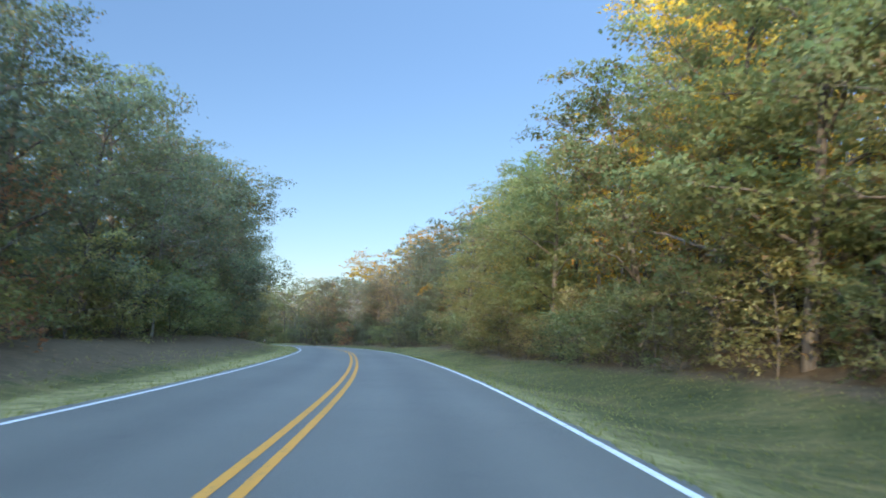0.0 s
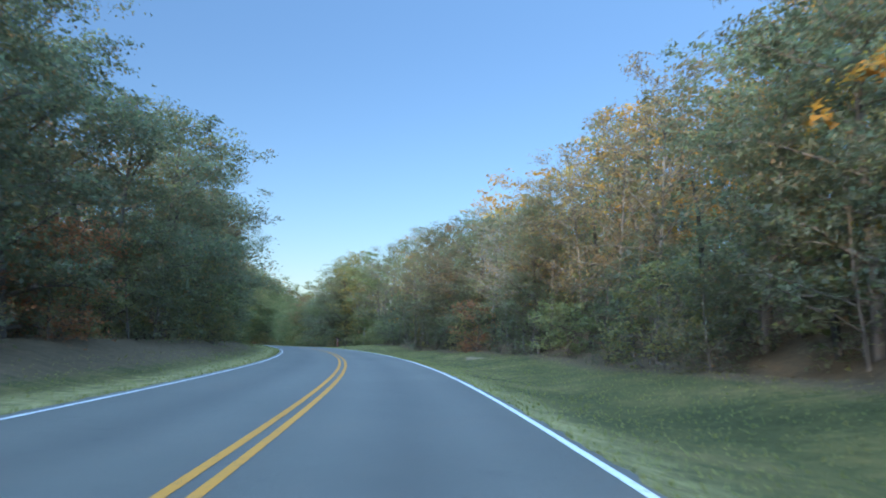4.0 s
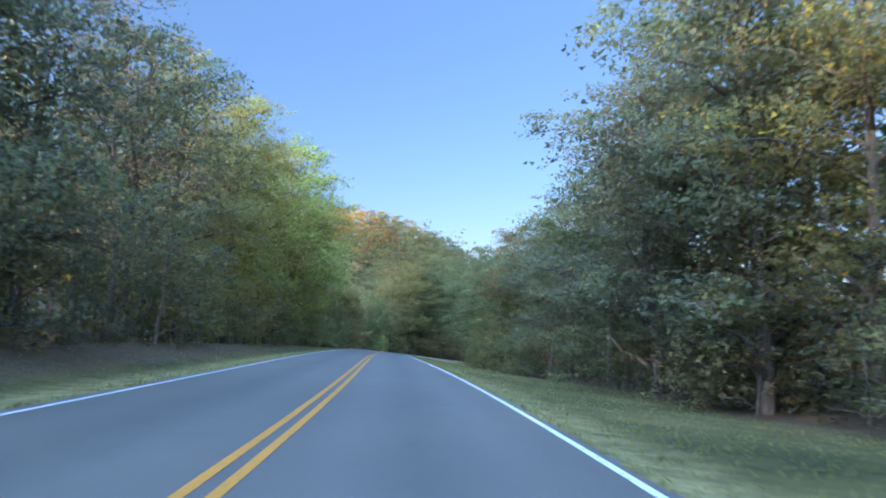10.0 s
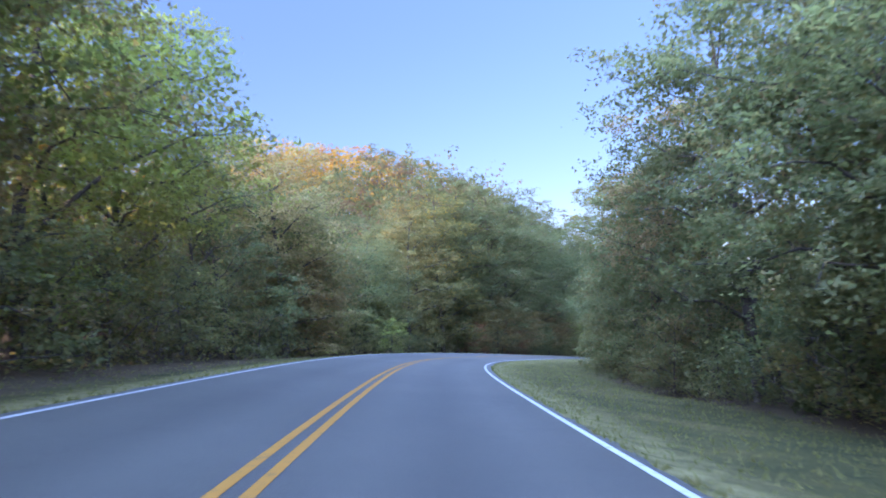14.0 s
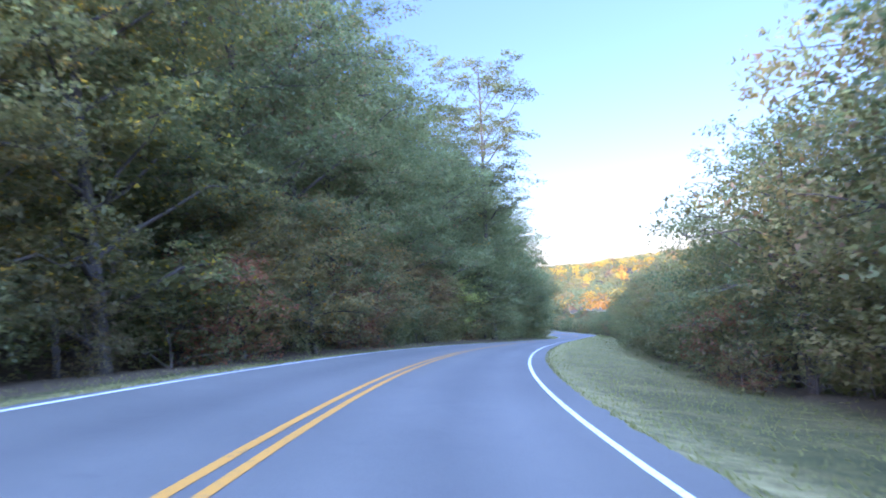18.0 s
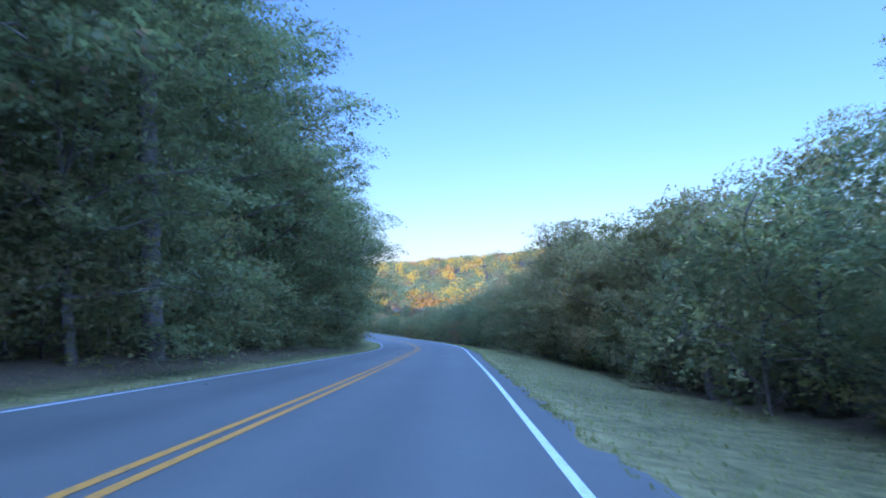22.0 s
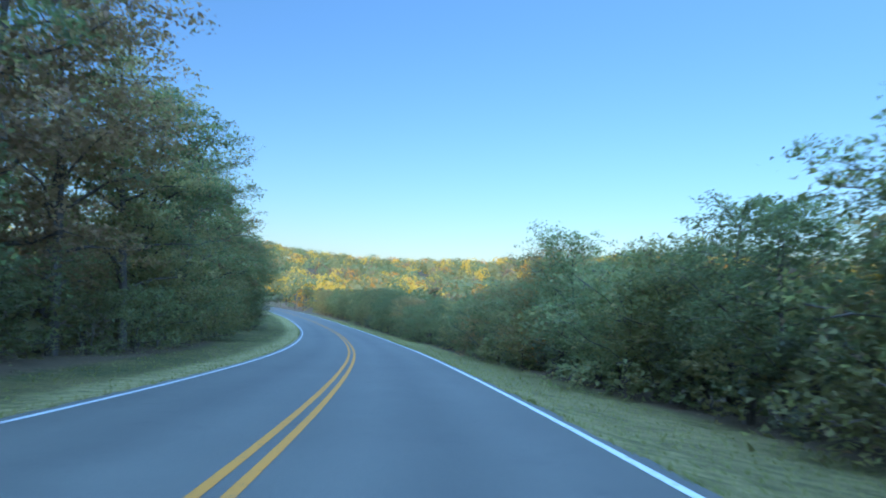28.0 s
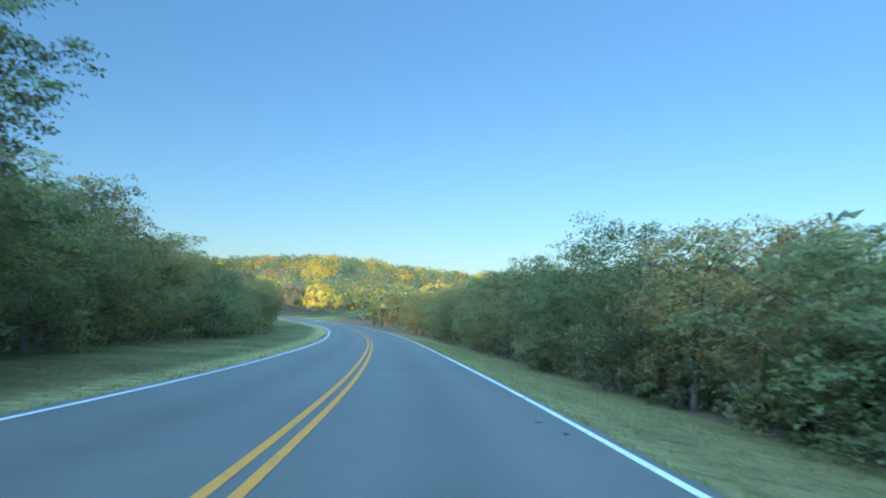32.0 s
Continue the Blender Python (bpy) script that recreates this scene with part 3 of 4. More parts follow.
TREES["shrub"] = [make_tree("shrub", 30 + k, 3.2 + 0.5 * k, 1.9, 0.02, 12, 3, 3600, 0.115, leaf, BARK, label, "shrub", False, 0.1, 0.012, 0)
                  for k, (leaf, label) in enumerate(((("green", "olive"), "low green shrub at the woodland edge"), (("olive", "brown"), "low olive shrub with browning leaves"),
                                                     (("red", "brown"), "low shrub with dull red autumn leaves"),
                                                     (("lime", "olive"), "low shrub with yellow-green leaves"),
                                                     (("grey", "green"), "low shade-darkened grey-green shrub at the woodland edge")))]
TREES["big"] = [make_tree("deciduous_tree", 40 + k, 22.0, 5.6, low, 30, 5, 42000, 0.150, leaf, BARK, label, "tree", False, 0.04, 0.012, 2600)
                for k, (low, leaf, label) in enumerate(((0.05, ("green", "olive"), "great green oak standing on the wooded bank"), (0.05, ("green", "green", "brown"), "great dark green tree, leafy to the ground, on the bank"),
                                                        (0.06, ("olive", "green", "yellow"), "great olive-green tree with yellowing leaves on the bank")))]
TREES["tan"] = [make_tree("deciduous_tree", 54, 15.0, 4.4, 0.06, 24, 4, 22000, 0.14, ("tan", "lime", "olive"), BARK, "tall full tree with tan and yellow-green autumn leaves", "tree", inner=1900),
                make_tree("deciduous_tree", 55, 12.0, 4.2, 0.10, 22, 4, 18000, 0.14, ("lime", "olive"), BARK, "leafy tree with fresh yellow-green foliage at the woodland edge", "tree", inner=1500)]
HIGH["tan"] = (15, 12)
_used = set()


def plant(kind, pick, u, l, scale, turn, sink=0.15, tilt=0.0):
    src = TREES[kind][pick % len(TREES[kind])]
    x, y = place(np.array(u), np.array(l))
    z = float(ground_z(np.array(u), np.array(l))) - sink
    m = Matrix.LocRotScale((float(x), float(y), z), Euler((0, radians(tilt), turn)), (scale, scale, scale * (0.94 + 0.10 * ((pick * 37) % 10) / 10)))
    if src.name in _used:
        ob = copy_thing(src, m)
    else:
        _used.add(src.name)
        ob = src
    ob.matrix_basis = m
    ob["group"] = "trees along the road" if kind != "shrub" else "shrubs along the road"
    return ob


# how high the wall of trees stands above the road
TOP_R = table([(-3, 15), (1.5, 17), (2.6, 17.5), (3.4, 15.5), (4, 13.5), (5.5, 14), (8.4, 14.5), (9.5, 16.5), (11, 17), (12.2, 15.8), (13.2, 12.2), (14.3, 11.5), (15.5, 13.5), (17.5, 10.4), (18.6, 9.4), (19.1, 7.8), (19.6, 7.4), (20, 6.4),
               (20.5, 5.9), (21, 5.6), (22, 5.9), (22.6, 6.1), (23, 6.1), (23.4, 6.2), (24.2, 7.2), (24.7, 8.1), (25.0, 8.4), (25.3, 7.7), (25.6, 7.2), (25.9, 7.4), (26.6, 8.2), (27, 7.5), (28.2, 7.0), (28.8, 5.5), (29.6, 5.4), (29.95, 6.0), (30.3, 5.8), (30.8, 4.9),
               (32.6, 4.1), (33.1, 4.4), (33.7, 5.5), (34.3, 6.0), (38, 6), (42, 6)])
# left trees behind the start are unseen, heightened to shade the right side
TOP_L = table([(-3, 18), (0.2, 17), (1.0, 13), (2.3, 14.5), (3.2, 16), (3.8, 15.5), (5, 14.5), (9, 17), (11, 17), (13, 19), (15.2, 19), (16, 15.5), (16.8, 11.5), (17.5, 9.6), (18.4, 13.5), (19.0, 18), (19.5, 25), (20.2, 25.5), (20.9, 25), (21.8, 26), (24.2, 26), (25, 24), (26, 23), (28, 19), (30, 15.5), (30.8, 14.5),
               (32.2, 13.8), (32.5, 8.6), (33, 8.6), (33.4, 7.4), (34, 7.0), (36, 6.4), (42, 8)])
rng = np.random.default_rng(11)


CAP = table([(-3, 15.5), (8, 15.5), (10, 19.5), (16.5, 19.5), (17.5, 16.5), (18.8, 17), (19.4, 24), (25, 25), (26.5, 20), (28, 15.5), (42, 15.5)])


def lift(u, l):
    return float(ground_z(np.array(u), np.array(l))) - float(at(u, T_Z)) + EYE


for side in (1, -1):
    # below u = 0 the trees are unseen, added behind the start to block light
    u = -6.0
    while u < 38:
        edge, hh = (TREE_R(u), TOP_R(u)) if side > 0 else (TREE_L(u), TOP_L(u))
        l = side * (float(edge) + rng.uniform(1.4, 3.0))
        want = min(float(hh) - lift(u, l), float(CAP(u)) if side < 0 else 17.5) * (rng.uniform(0.78 if u > 19 else 0.84, 1.04) if side > 0 or not 19 < u < 24 else rng.uniform(0.97, 1.09))
        roll = rng.uniform()
        if want < 10.8:
            kind = "mid" if rng.uniform() < 0.88 or u < 23 else "turning"
        elif want > 17.5:
            kind = "big"
        elif roll < (0.05 if 2 < u < 14 else 0.02):
            kind = "bare"
        elif roll < ((0.40 if side > 0 else 0.20) if 3.4 < u < 15 else 0.08) and (side > 0 and u < 9.6 or side < 0 and u > 7):
            kind = "thin"
        elif roll > (0.72 if u < 3.2 else 0.95) and side > 0 and u < 9:
            kind = "gold"
        else:
            kind = "tall"
        if kind == "gold":
            l, want = l + 4.5, want * 1.12
        pick = int(rng.choice([1, 3, 3])) if kind == "tall" and side < 0 and 8 < u < 16 else int(rng.integers(0, 99))
        # on the first stretch, shade is put into the leaf colour
        if kind == "tall" and (4 < u < 8.6 or 10.8 < u < 13.4 if side > 0 else u < 12.4):
            kind = "dull"
        elif kind in ("tall", "big") and side < 0 and 13.2 < u < 16.3:
            pick += int(u * 10)
            kind = "thin" if pick % 4 == 0 else "tan"
        elif kind == "tall" and side > 0 and 8.6 < u < 10.3:
            kind = "thin"
        elif side > 0 and u < 3.2 and kind == "tall":
            pick = pick % 3
        elif side > 0 and 23.8 < u < 26 and kind == "mid":
            pick = 1
        s = want / HIGH[kind][pick % len(HIGH[kind])]
        plant(kind, pick, u, l + side * 1.2 * (s - 0.8), s, rng.uniform(0, 6.28))
        u += (rng.uniform(5.2, 7.4) if want > 10.8 else rng.uniform(3.3, 4.8)) / 19.2
    u = -0.5
    while u < 36:
        edge = TREE_R(u) if side > 0 else TREE_L(u)
        if u > (19.5 if side > 0 else 33) and rng.uniform() < 0.35:
            u += 0.2
            continue
        plant("shrub", ((0, 1, 0, 0, 1) if not 4 < u < 13.8 else (4, 4, 0, 4, 1))[int(rng.integers(0, 5))] if rng.uniform() < 0.95 else 2, u, side * (float(edge) + rng.uniform(0.0, 1.8)), rng.uniform(0.7, 1.3), rng.uniform(0, 6.28))
        u += rng.uniform(3.0, 5.6) / 19.2


# low growth hangs over the bank on the inside of the bend
u = 20.8
while u < 28.5:
    plant("shrub", int(rng.integers(0, 2)), u, -(float(TREE_L(u)) + rng.uniform(0.3, 1.5)), rng.uniform(1.0, 1.6), rng.uniform(0, 6.28))
    u += rng.uniform(1.6, 2.8) / 19.2


# single trees that stand out
TREES["open"] = [make_tree("deciduous_tree", 50, 23.0, 3.9, 0.42, 15, 6, 24000, 0.14, ("green", "olive"), BARK, "very tall open-crowned tree rising above the woodland edge", "tree", False, 0.03, 0.010, 0, 1.05, ascend=0.3)]
plant("open", 0, 23.4, -9.4, 1.72, 0.1)
for _u, _l, _s in ((32.55, -10.6, 0.74), (32.85, -9.8, 0.70), (32.2, -11.5, 0.7)):
    plant("tall", 2, _u, _l, _s, _u * 11)
plant("tan", 1, 14.45, -10.8, 0.72, 1.0)
plant("tan", 1, 12.9, -11.2, 0.8, 3.0)
plant("tan", 1, 13.85, 12.0, 0.8, 2.0)
for _u, _l, _s in ((16.75, -10.9, 1.0), (17.1, -11.2, 0.8), (14.05, -11.0, 1.0)):
    plant("tan", 0, _u, _l, _s, _u * 3)
for _u, _l, _s in ((19.7, -10.2, 0.9), (20.15, -10.0, 1.0), (20.9, -10.2, 0.85), (21.6, -10.6, 0.9), (16.9, -10.4, 0.9), (26.9, 10.5, 0.8), (24.3, 9.8, 0.8)):
    plant("turning", 0, _u, _l, _s, _u * 7)
TREES["red"] = [make_tree("deciduous_tree", 56, 9.6, 3.0, 0.30, 20, 3, 12000, 0.135, ("brown", "red", "olive"), BARK, "roadside tree with dull red and brown autumn leaves", "tree", inner=900)]
plant("red", 0, 21.7, -10.4, 1.0, 0.5)
for _u, _l in ((19.55, -9.6), (20.6, -9.8)):
    plant("shrub", 2, _u, _l, 1.0, _u)
plant("shrub", 3, 17.8, -8.6, 0.72, 0.4)
plant("shrub", 3, 22.3, -10.6, 1.5, 1.4)
plant("big", 0, 24.5, 31.4, (23.2 - lift(24.5, 31.4)) / 22, 1.0)
_hill = np.random.default_rng(77)
for _u, _l in ((18.9, -16), (19.2, -21), (19.5, -15), (19.9, -24), (20.2, -16.5), (20.5, -30), (20.7, -20), (21.1, -15.5), (21.3, -26), (21.7, -18), (22.0, -34), (22.2, -22), (22.6, -16), (22.9, -27), (23.3, -18), (18.6, -23), (19.0, -32), (19.7, -36), (21.0, -38), (22.8, -36)):
    plant("big", int(_hill.integers(0, 2)), _u, _l, _hill.uniform(0.62, 0.82), _hill.uniform(0, 6.28))
TREES["round"] = [make_tree("deciduous_tree", 52, 12.5, 5.2, 0.20, 26, 5, 32000, 0.13, ("green", "olive"), BARK, "broad leafy tree leaning out over the grass verge", "tree", tight=0.92)]
for _u, _l, _s in ((25.0, -9.9, 1.1), (25.4, -9.7, 1.05), (25.8, -10.0, 1.08), (26.3, -10.2, 1.0), (27.5, -11.4, 0.95), (28.5, -11.4, 0.95), (23.1, -9.5, 0.9), (13.8, 12.0, 0.9), (15.0, 11.0, 0.95), (12.2, 13.0, 1.05)):
    plant("round", 0, _u, _l, _s, _u * 3)


for _u, _l, _t in ((6.55, 12.2, 2), (6.66, 12.6, -3), (6.85, 12.0, 3), (7.05, 12.3, -2), (7.2, 12.8, 2), (7.42, 12.3, 4), (7.8, 12.4, -3), (8.2, 12.6, 2), (8.45, 12.0, 3), (8.9, 11.8, -3),
                   (9.3, 11.2, -3), (9.0, -10.6, 5), (14.2, -10.6, 4), (14.5, -10.9, 3), (14.9, -10.8, 5)):
    plant("bare" if 6.8 < _u < 7.5 or _u > 14 else "thin", int(_u * 7), _u, _l, 0.82 + 0.06 * (_t > 2), _u * 5, tilt=_t)


for _u, _l, _s in ((2.0, -10.9, 0.7), (4.8, -11.0, 0.66), (7.9, -10.6, 0.62)):
    plant("bare", 1, _u, _l, _s, _u * 5, tilt=-3)


plant("thin", 0, 25.05, 8.6, 0.78, 1.0)
plant("dull", 0, 11.3, 11.0, 1.18, 2.2)
plant("dull", 2, 11.75, 10.6, 1.0, 0.4)


def woods(name, spots, rng, per, label):
    """Many trees too deep in the wood to tell apart, as one mesh."""
    mats = [LEAF[k] for k in ("green", "olive", "brown", "yellow", "orange", "grey")] + [BARK]
    vs, qs, ix, ns, k = [], [], [], [], 0
    for x, y, z, h, sp, mat, thick, size in spots:
        nc = 20
        f = rng.uniform(0.03, 1.0, nc)
        rad = sp * np.sin(np.pi * np.clip(0.15 + 0.8 * f, 0, 1)) * rng.uniform(0.35, 1.0, nc)
        az = rng.uniform(0, 6.28, nc)
        c = np.stack([x + rad * np.cos(az), y + rad * np.sin(az), z + h * (0.05 + 0.9 * f)], 1)
        v, q, nv = leaves(rng, c, sp * rng.uniform(0.30, 0.50, nc), int(per * thick), size, 0.25, 0.4, 4)
        vs.append(v), qs.append(q + k), ix.append(np.full(len(q), mat)), ns.append(nv)
        k += len(v)
        tv, tq = tube([(x, y, z - 0.5), (x + rng.normal() * 0.2, y + rng.normal() * 0.2, z + h * 0.45), (x + rng.normal() * 0.4, y + rng.normal() * 0.4, z + h * 0.70)], [0.17, 0.11, 0.03], 4)
        tq = tri(tq)
        vs.append(tv), qs.append(tq + k), ix.append(np.full(len(tq), 6)), ns.append((tv - np.array([x, y, 0])) * np.array([1, 1, 0]) + np.array([0.01, 0, 0]))
        k += len(tv)
    ob = mesh_object(name, np.concatenate(vs), np.concatenate(qs), mats, np.concatenate(ix), False, np.concatenate(ns))
    return tagged(ob, label, "woods", kind="stuff")


def far_canopy(name, spots, rng, per, label):
    """Rounded crowns of a distant wood, too far off to tell their limbs apart, as one mesh."""
    mats = [LEAF[k] for k in ("green", "olive", "brown", "yellow", "orange")]
    n = len(spots)
    x, y, z, h, sp, mat, size = (np.array(c, float) for c in zip(*spots))
    k = np.repeat(np.arange(n), per)
    m = len(k)
    d = rng.normal(size=(m, 3))
    d[:, 2] = np.abs(d[:, 2]) * 0.9 - 0.15
    d /= np.linalg.norm(d, axis=1, keepdims=True)
    lump = 1 + 0.16 * np.sin(d[:, 0] * 5 + k) * np.sin(d[:, 1] * 5 + 2 * k) + rng.normal(size=m) * 0.05
    c = np.stack([x[k], y[k], z[k] + h[k] * 0.45], 1) + d * np.stack([sp[k], sp[k], h[k] * 0.5], 1) * lump[:, None]
    a = rng.normal(size=(m, 3))
    a -= d * (a * d).sum(1, keepdims=True) * 0.8
    a /= np.linalg.norm(a, axis=1, keepdims=True)
    b = np.cross(d, a)
    s = (size[k] * rng.uniform(0.6, 1.3, m))[:, None]
    v = np.stack([c - a * s * 0.5 - b * s * 0.4, c + b * s * 0.55, c + a * s * 0.6 - b * s * 0.2], 1)
    nv = d + rng.normal(size=(m, 3)) * 0.2
    nv /= np.linalg.norm(nv, axis=1, keepdims=True)
    back = (np.cross(v[:, 1] - v[:, 0], v[:, 2] - v[:, 0]) * nv).sum(1) < 0
    v[back] = v[back][:, [0, 2, 1]]
    ob = mesh_object(name, v.reshape(-1, 3), np.arange(m * 3).reshape(-1, 3), mats, mat[k].astype(int), False, np.repeat(nv, 3, 0))
    return tagged(ob, label, "woods", kind="stuff")


MIX_R = table([(-3, 0.75), (3, 0.65), (5, 0.25), (8.5, 0.12), (10, 0.10), (42, 0.08)])
for side in (1, -1):
    spots = []
    depths = [5.0, 9, 13.5, 19, 25, 32, 42, 55, 70]
    for j, dep in enumerate(depths):
        # these rows also begin unseen behind the start, to hold off low light
        u = -7.0
        while u < 41:
            if (side > 0 and j > 5 and u > 10.5) or (side < 0 and j > 4 and not 13 < u < 29):
                u += 0.3
                continue
            edge, hh = (TREE_R(u), TOP_R(u)) if side > 0 else (TREE_L(u), TOP_L(u))
            l = side * (float(edge) + dep + rng.uniform(-2, 2))
            uu = u + rng.uniform(-0.1, 0.1)
            x, y = place(np.array(uu), np.array(l))
            h = np.clip(float(hh) - (lift(uu, l) if j < 3 else 0), 5.0, (float(CAP(u)) if side < 0 else 16.5) if j < 4 else 17.0) * rng.uniform(0.82, 1.0)
            gold = MIX_R(u) if side > 0 else 0.06 + 0.75 * (j > 5)
            mat = int(rng.choice([3, 3, 4])) if rng.uniform() < gold else int(rng.choice([5, 5, 0, 2] if 3.5 < u < 8.6 else [0, 0, 1, 2]))
            spots.append((float(x), float(y), float(ground_z(np.array(uu), np.array(l))), h, h * 0.27 + 0.5, mat, *((2.6, 0.30) if j < 2 else (1.5, 0.55))))
            u += rng.uniform(4.5, 7.0) * (1 + 0.12 * j) / 19.2
    # saplings and undergrowth close the gaps between the trunks
    for low_dep in (2.8, 5.0, 8.0):
        u = -1.5
        while u < 38:
            edge = TREE_R(u) if side > 0 else TREE_L(u)
            l = side * (float(edge) + low_dep + rng.uniform(-1, 1))
            x, y = place(np.array(u), np.array(l))
            h = rng.uniform(2.6, 5.2)
            spots.append((float(x), float(y), float(ground_z(np.array(u), np.array(l))) - 0.2, h, h * 0.42, int(rng.choice([5, 5, 0] if 3.5 < u < 8.6 else [0, 0, 1])), 0.75, 0.33))
            u += rng.uniform(2.6, 4.4) / 19.2
    # the hillsides that show above the road are closely wooded
    for _ in range(400 if side < 0 else 120):
        uu = rng.uniform(17.2, 26) if side < 0 else rng.uniform(0.5, 9.5)
        dep = rng.uniform(14, 80) if side < 0 else rng.uniform(9, 30)
        l = side * (float(TREE_L(uu) if side < 0 else TREE_R(uu)) + dep)
        x, y = place(np.array(uu), np.array(l))
        h = rng.uniform(14, 17.5) if side < 0 else rng.uniform(14, 18)
        lot = rng.uniform()
        mat = (3 if lot < 0.68 else 4 if lot < 0.85 else 1 if lot < 0.95 else 0) if (dep > 40 or side > 0) else (0 if lot < 0.6 else 1 if lot < 0.85 else 2)
        if side > 0 and uu > 5:
            mat = 4 if lot < 0.25 else 3 if lot < 0.4 else 2 if lot < 0.7 else 5
        spots.append((float(x), float(y), float(ground_z(np.array(uu), np.array(l))), h, h * 0.30, mat, 4.0, 0.34))
    woods("woods_behind_the_road", spots, rng, 250, "deep mixed woodland behind the roadside trees")

# a skirt of low leaves closes the foot of the trees on the outside of the bend
spots = []
u = 21.0
while u < 35:
    l = float(TREE_R(u)) + rng.uniform(0.8, 1.7)
    x, y = place(np.array(u), np.array(l))
    h = rng.uniform(1.4, 2.6)
    spots.append((float(x), float(y), float(ground_z(np.array(u), np.array(l))) - 0.1, h, h * 0.5, int(rng.choice([0, 0, 1, 5])), 3.2, 0.13))
    u += rng.uniform(1.2, 2.2) / 19.2
woods("undergrowth", spots, rng, 250, "low green undergrowth at the foot of the roadside trees")

# the woods go on out of sight on both sides
far_spots = []
for _ in range(2600):
    u, l = rng.uniform(-8, 43), rng.choice([-1, 1]) * rng.uniform(48, 230)
    x, y = place(np.array(u), np.array(l))
    h = rng.uniform(7, 11)
    far_spots.append((float(x), float(y), float(ground_z(np.array(u), np.array(l))), h, h * 0.55, int(rng.choice([0, 0, 1, 1, 2, 3, 4])), 1.4))
far_canopy("woods_beyond", far_spots, rng, 70, "mixed autumn woodland spreading away from the road")

# the far ridge
far_spots = []
for _ in range(4600):
    u, l = rng.uniform(43, 74), rng.uniform(-620, 620)
    x, y = place(np.array(u), np.array(l))
    h = rng.uniform(8, 14)
    far_spots.append((float(x), float(y), float(ground_z(np.array(u), np.array(l))) - 1.0, h, h * rng.uniform(0.38, 0.56), int(rng.choice([0, 0, 0, 0, 1, 1, 1, 2, 3, 3, 3, 4])), 1.5))
far_canopy("far_woods", far_spots, rng, 110, "distant wooded ridge in autumn colour, lit by low sun")


# ---- mile post ----
def box_bm(sx, sy, sz, bevel=0.0):
    bm = bmesh.new()
    bmesh.ops.create_cube(bm, size=1.0)
    bmesh.ops.scale(bm, vec=(sx, sy, sz), verts=bm.verts)
    if bevel:
        bmesh.ops.bevel(bm, geom=bm.edges[:], offset=bevel, segments=2, affect="EDGES")
    return bm


def part(name, bm, mat, parent, label=""):
    me = bpy.data.meshes.new(name)
    bm.to_mesh(me)
    bm.free()
    me.materials.append(mat)
    ob = new(name, me)
    ob.parent = parent
    return tagged(ob, label)


SIGN_BROWN, nt, b = material("sign_maroon_paint", 0.6)
_n = noise_tex(nt, 14, 5, 0.7)
nt.links.new(ramp(nt, _n.outputs[0], [(0.3, (0.085, 0.030, 0.026)), (0.7, (0.125, 0.046, 0.040))]).outputs[0], b.inputs["Base Color"])
SIGN_WHITE = paint_material("sign_white_lettering", (0.78, 0.78, 0.76), (0.62, 0.62, 0.60))
post = new("mile_post")
_bm = box_bm(0.20, 0.025, 0.97, 0.006)
_board = part("board", _bm, SIGN_BROWN, post)
_board.location = (0, 0, 0.19 + 0.485)
_stake = part("stake", box_bm(0.065, 0.04, 0.75, 0.005), SIGN_BROWN, post)
_stake.location = (-0.01, 0.033, 0.125)
for _k, _ch in enumerate("430"):
    _cu = bpy.data.curves.new("digit", "FONT")
    _cu.body, _cu.size, _cu.extrude, _cu.align_x, _cu.offset = _ch, 0.145, 0.002, "CENTER", 0.0015
    _tmp = bpy.data.objects.new("digit_source", _cu)
    _me = bpy.data.meshes.new_from_object(_tmp)
    bpy.data.objects.remove(_tmp)
    _me.materials.append(SIGN_WHITE)
    _dg = new("digit", _me)
    _dg.parent = _board
    _dg.matrix_local = Matrix.Translation((0.0, -0.015, 0.485 - 0.185 - _k * 0.133)) @ Matrix.Rotation(radians(90), 4, "X")
    _dg["label"] = "white painted numeral"
_px, _py = place(np.array(9.465), np.array(3.80))
post.matrix_basis = pose(float(_px), float(_py), float(ground_z(np.array(9.465), np.array(3.80))), 0, 0, float(at(9.465, T_HEAD)) - 18)
tagged(post, "maroon wooden mile post lettered 430 in the grass verge", "sign")


# ---- verge detail ----
def on_ground(u, l, up=0.0):
    x, y = place(u, l)
    return np.stack([x, y, ground_z(u, l) + up], -1)


TUFT = leaf_material("grass_blades", (0.080, 0.090, 0.028), (0.115, 0.115, 0.040), (0.18, 0.155, 0.066), 0.5)
n = 150000
u = rng.uniform(-0.3, 36, n)
right = rng.uniform(size=n) < 0.72
d = rng.uniform(0, 1, n) ** 1.5
l = np.where(right, at(u, T_OFF) + SHOULDER(u) + 0.02 + d * (TREE_R(u) - at(u, T_OFF)), at(u, T_OFF) - 2 * LANE - EDGE - d * 3.6)
base = on_ground(u, l, -0.01)
ang, hgt = rng.uniform(0, 6.28, n), rng.uniform(0.03, 0.10, n)
wd = np.stack([np.cos(ang), np.sin(ang), 0 * ang], -1) * (rng.uniform(0.01, 0.022, n))[:, None]
tip = base + np.stack([rng.normal(size=n) * 0.04, rng.normal(size=n) * 0.04, hgt], -1)
v = np.stack([base - wd, base + wd, tip], 1).reshape(-1, 3)
tagged(mesh_object("grass", v, np.arange(n * 3).reshape(-1, 3), [TUFT]), "short mown olive-green and straw-coloured verge grass", "grass", kind="stuff")

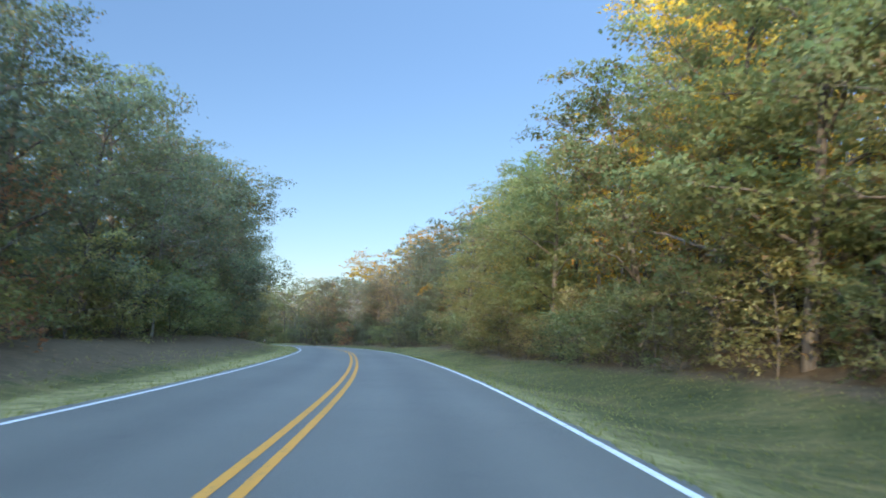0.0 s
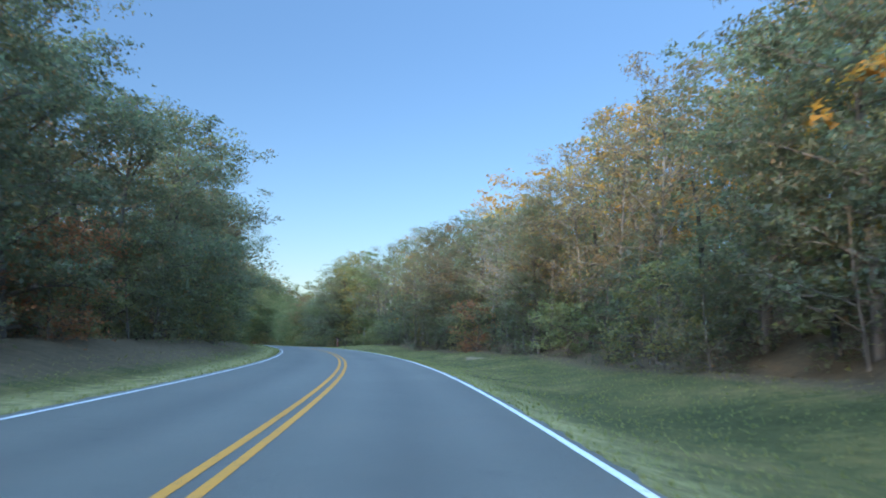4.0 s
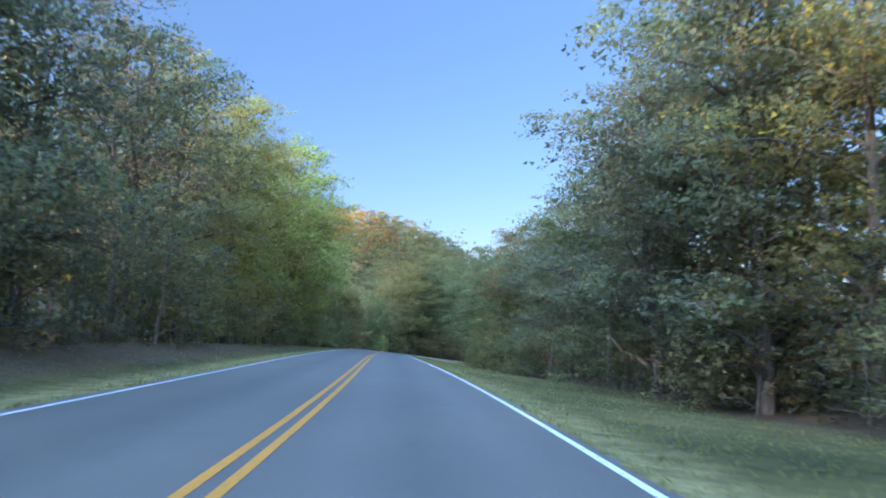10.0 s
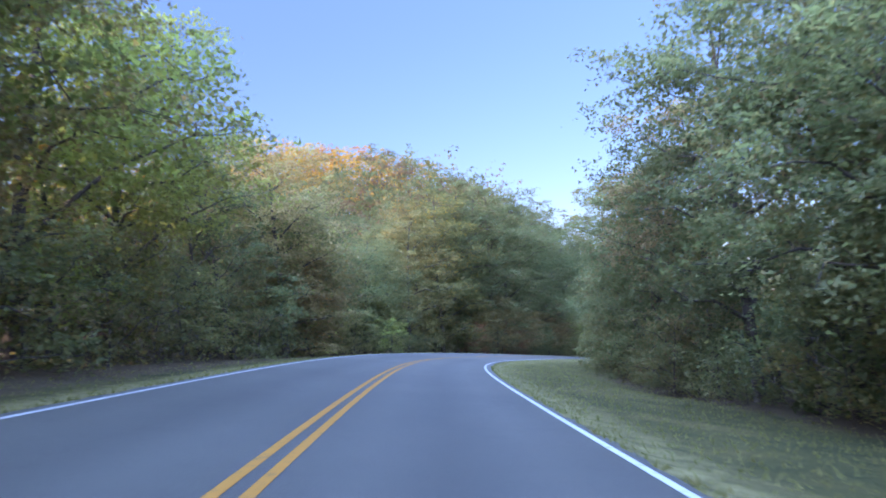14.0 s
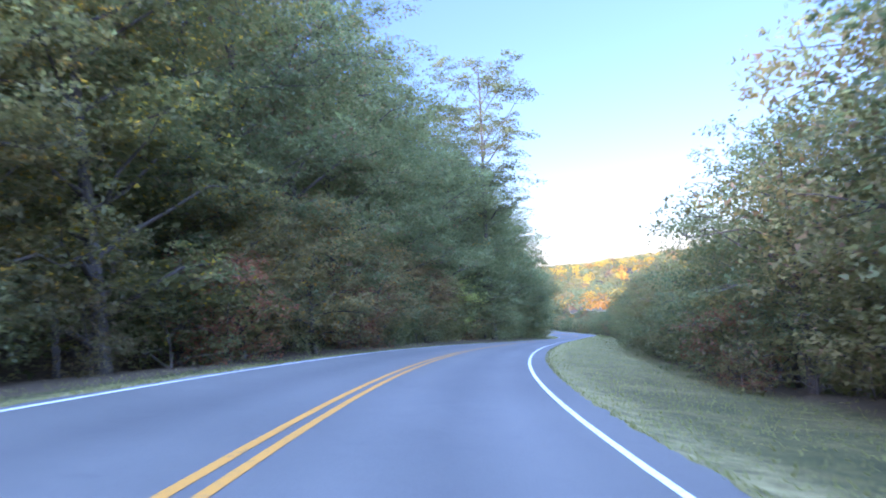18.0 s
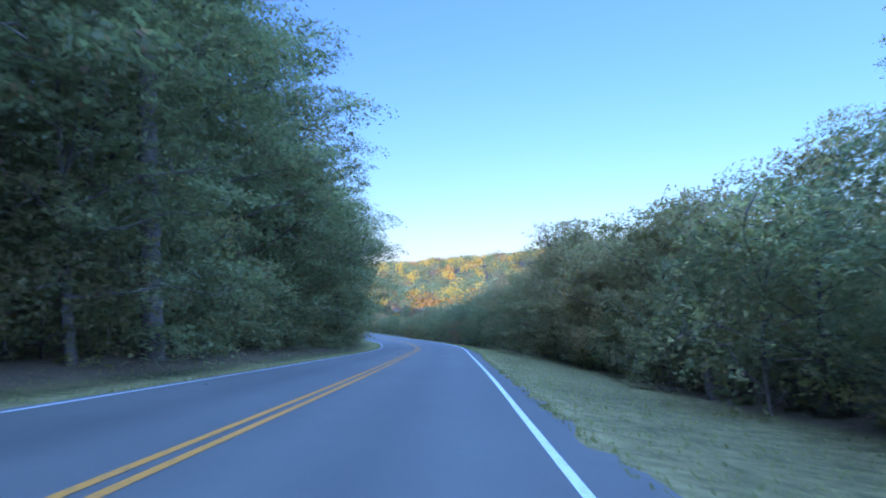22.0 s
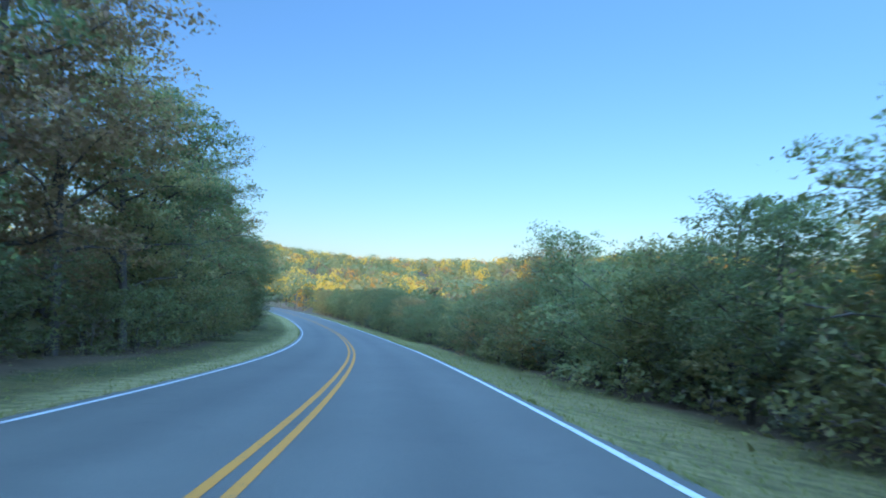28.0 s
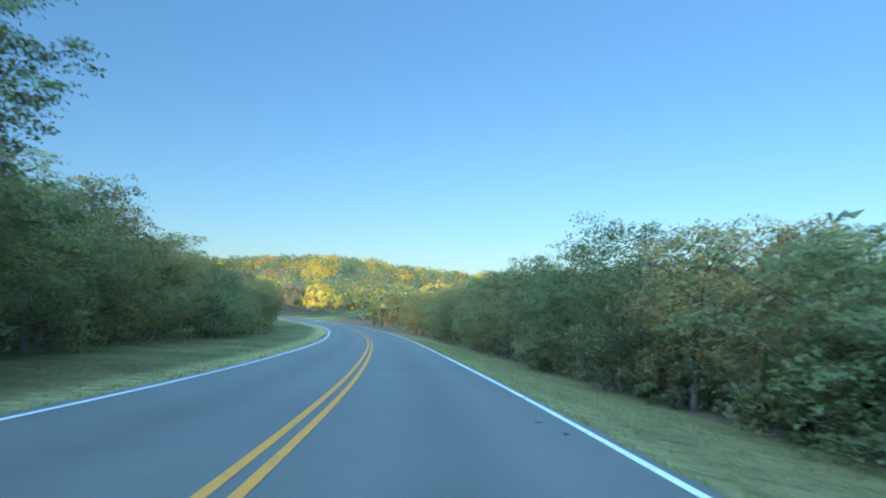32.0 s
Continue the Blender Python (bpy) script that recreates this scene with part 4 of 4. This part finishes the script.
LITTER, nt, b = material("fallen_leaf_brown", 0.85)
_g = nt.nodes.new("ShaderNodeNewGeometry")
nt.links.new(ramp(nt, _g.outputs["Random Per Island"], [(0.0, (0.085, 0.062, 0.036)), (0.6, (0.12, 0.085, 0.048)), (0.85, (0.15, 0.10, 0.05)), (1.0, (0.22, 0.16, 0.06))]).outputs[0], b.inputs["Base Color"])
n = 26000
u = rng.uniform(-0.3, 36, n)
right = rng.uniform(size=n) < 0.4
d = rng.uniform(0, 1, n)
l = np.where(right, TREE_R(u) + 0.2 + d * 3.5, at(u, T_OFF) - 2 * LANE - EDGE - 2.6 - d * (TREE_L(u) + at(u, T_OFF) - 2 * LANE + 0.5))
base = on_ground(u, l, 0.03)
ang, sz = rng.uniform(0, 6.28, n), rng.uniform(0.03, 0.065, n)
a1 = np.stack([np.cos(ang), np.sin(ang), rng.normal(size=n) * 0.1], -1) * sz[:, None]
a2 = np.stack([-np.sin(ang), np.cos(ang), rng.normal(size=n) * 0.1], -1) * sz[:, None] * 0.7
v = np.stack([base - a1, base - a2, base + a1, base + a2], 1).reshape(-1, 3)
tagged(mesh_object("fallen_leaves", v, np.arange(n * 4).reshape(-1, 4), [LITTER]), "brown and yellow fallen leaves on the woodland edge", "leaf litter", kind="stuff")

# bare soil on the verge
SOIL, nt, b = material("pale_bare_soil", 0.95)
_n = noise_tex(nt, 6, 6, 0.75)
nt.links.new(ramp(nt, _n.outputs[0], [(0.34, (0.060, 0.050, 0.030)), (0.50, (0.125, 0.094, 0.058)), (0.7, (0.19, 0.142, 0.092))]).outputs[0], b.inputs["Base Color"])
bump(nt, b, _n.outputs[0], 0.7, 0.04)


def soil_patch(u0, l0, long, wide, seed):
    r = np.random.default_rng(seed)
    rings, spokes = 5, 40
    bm = bmesh.new()
    turn = np.arange(spokes) * 2 * math.pi / spokes
    wob = 1 + 0.20 * np.sin(3 * turn + seed) + 0.12 * np.sin(7 * turn + 2) + r.uniform(-0.22, 0.14, spokes)
    def vert(f, k):
        a = 2 * math.pi * k / spokes
        uu, ll = u0 + f * wob[k] * long * math.cos(a) / 19.2, l0 + f * wob[k] * wide * math.sin(a)
        p = on_ground(np.array(uu), np.array(ll), 0.05 * (1 - f ** 2) - 0.03)
        return bm.verts.new(p)
    centre = vert(0.0, 0)
    last = None
    for i in range(1, rings + 1):
        ring = [vert(i / rings, k) for k in range(spokes)]
        for k in range(spokes):
            if last is None:
                bm.faces.new((centre, ring[k], ring[(k + 1) % spokes]))
            else:
                bm.faces.new((last[k], ring[k], ring[(k + 1) % spokes], last[(k + 1) % spokes]))
        last = ring
    me = bpy.data.meshes.new("bare_soil_patch")
    bm.to_mesh(me)
    bm.free()
    me.materials.append(SOIL)
    return tagged(new("bare_soil_patch", me), "pale patch of bare sandy soil in the grass verge", "soil")


soil_patch(6.80, 8.1, 3.6, 0.85, 1)
soil_patch(6.60, 8.4, 0.9, 0.35, 6)

# small things lying on the road
CLOD, nt, b = material("dark_clod", 0.9)
_n = noise_tex(nt, 30, 4, 0.7)
nt.links.new(ramp(nt, _n.outputs[0], [(0.3, (0.015, 0.013, 0.012)), (0.7, (0.05, 0.042, 0.036))]).outputs[0], b.inputs["Base Color"])


def clod(u, l, size, seed):
    r = np.random.default_rng(seed)
    bm = bmesh.new()
    bmesh.ops.create_icosphere(bm, subdivisions=2, radius=1.0)
    for vtx in bm.verts:
        f = 1 + 0.28 * noise.noise(vtx.co * 1.7 + Vector((seed, 0, 0)))
        vtx.co = Vector((vtx.co.x * f * size, vtx.co.y * f * size * 0.55, vtx.co.z * f * size * 0.16))
    me = bpy.data.meshes.new("road_debris")
    bm.to_mesh(me)
    bm.free()
    me.materials.append(CLOD)
    ob = new("road_debris", me)
    x, y = place(np.array(u), np.array(l))
    z = float(at(u, T_Z)) - EYE - float(at(u, T_BANK)) * l
    ob.matrix_basis = pose(float(x), float(y), z + size * 0.08, 0, 0, r.uniform(0, 360))
    return tagged(ob, "small dark clod of bark lying on the asphalt", "debris")


for _k, (_u, _l, _s) in enumerate(((24.43, -2.5, 0.11), (32.53, 1.7, 0.05), (32.47, 1.82, 0.07), (32.73, 2.12, 0.06), (22.12, -2.4, 0.10), (22.9, -4.9, 0.06))):
    clod(_u, _l, _s, _k)
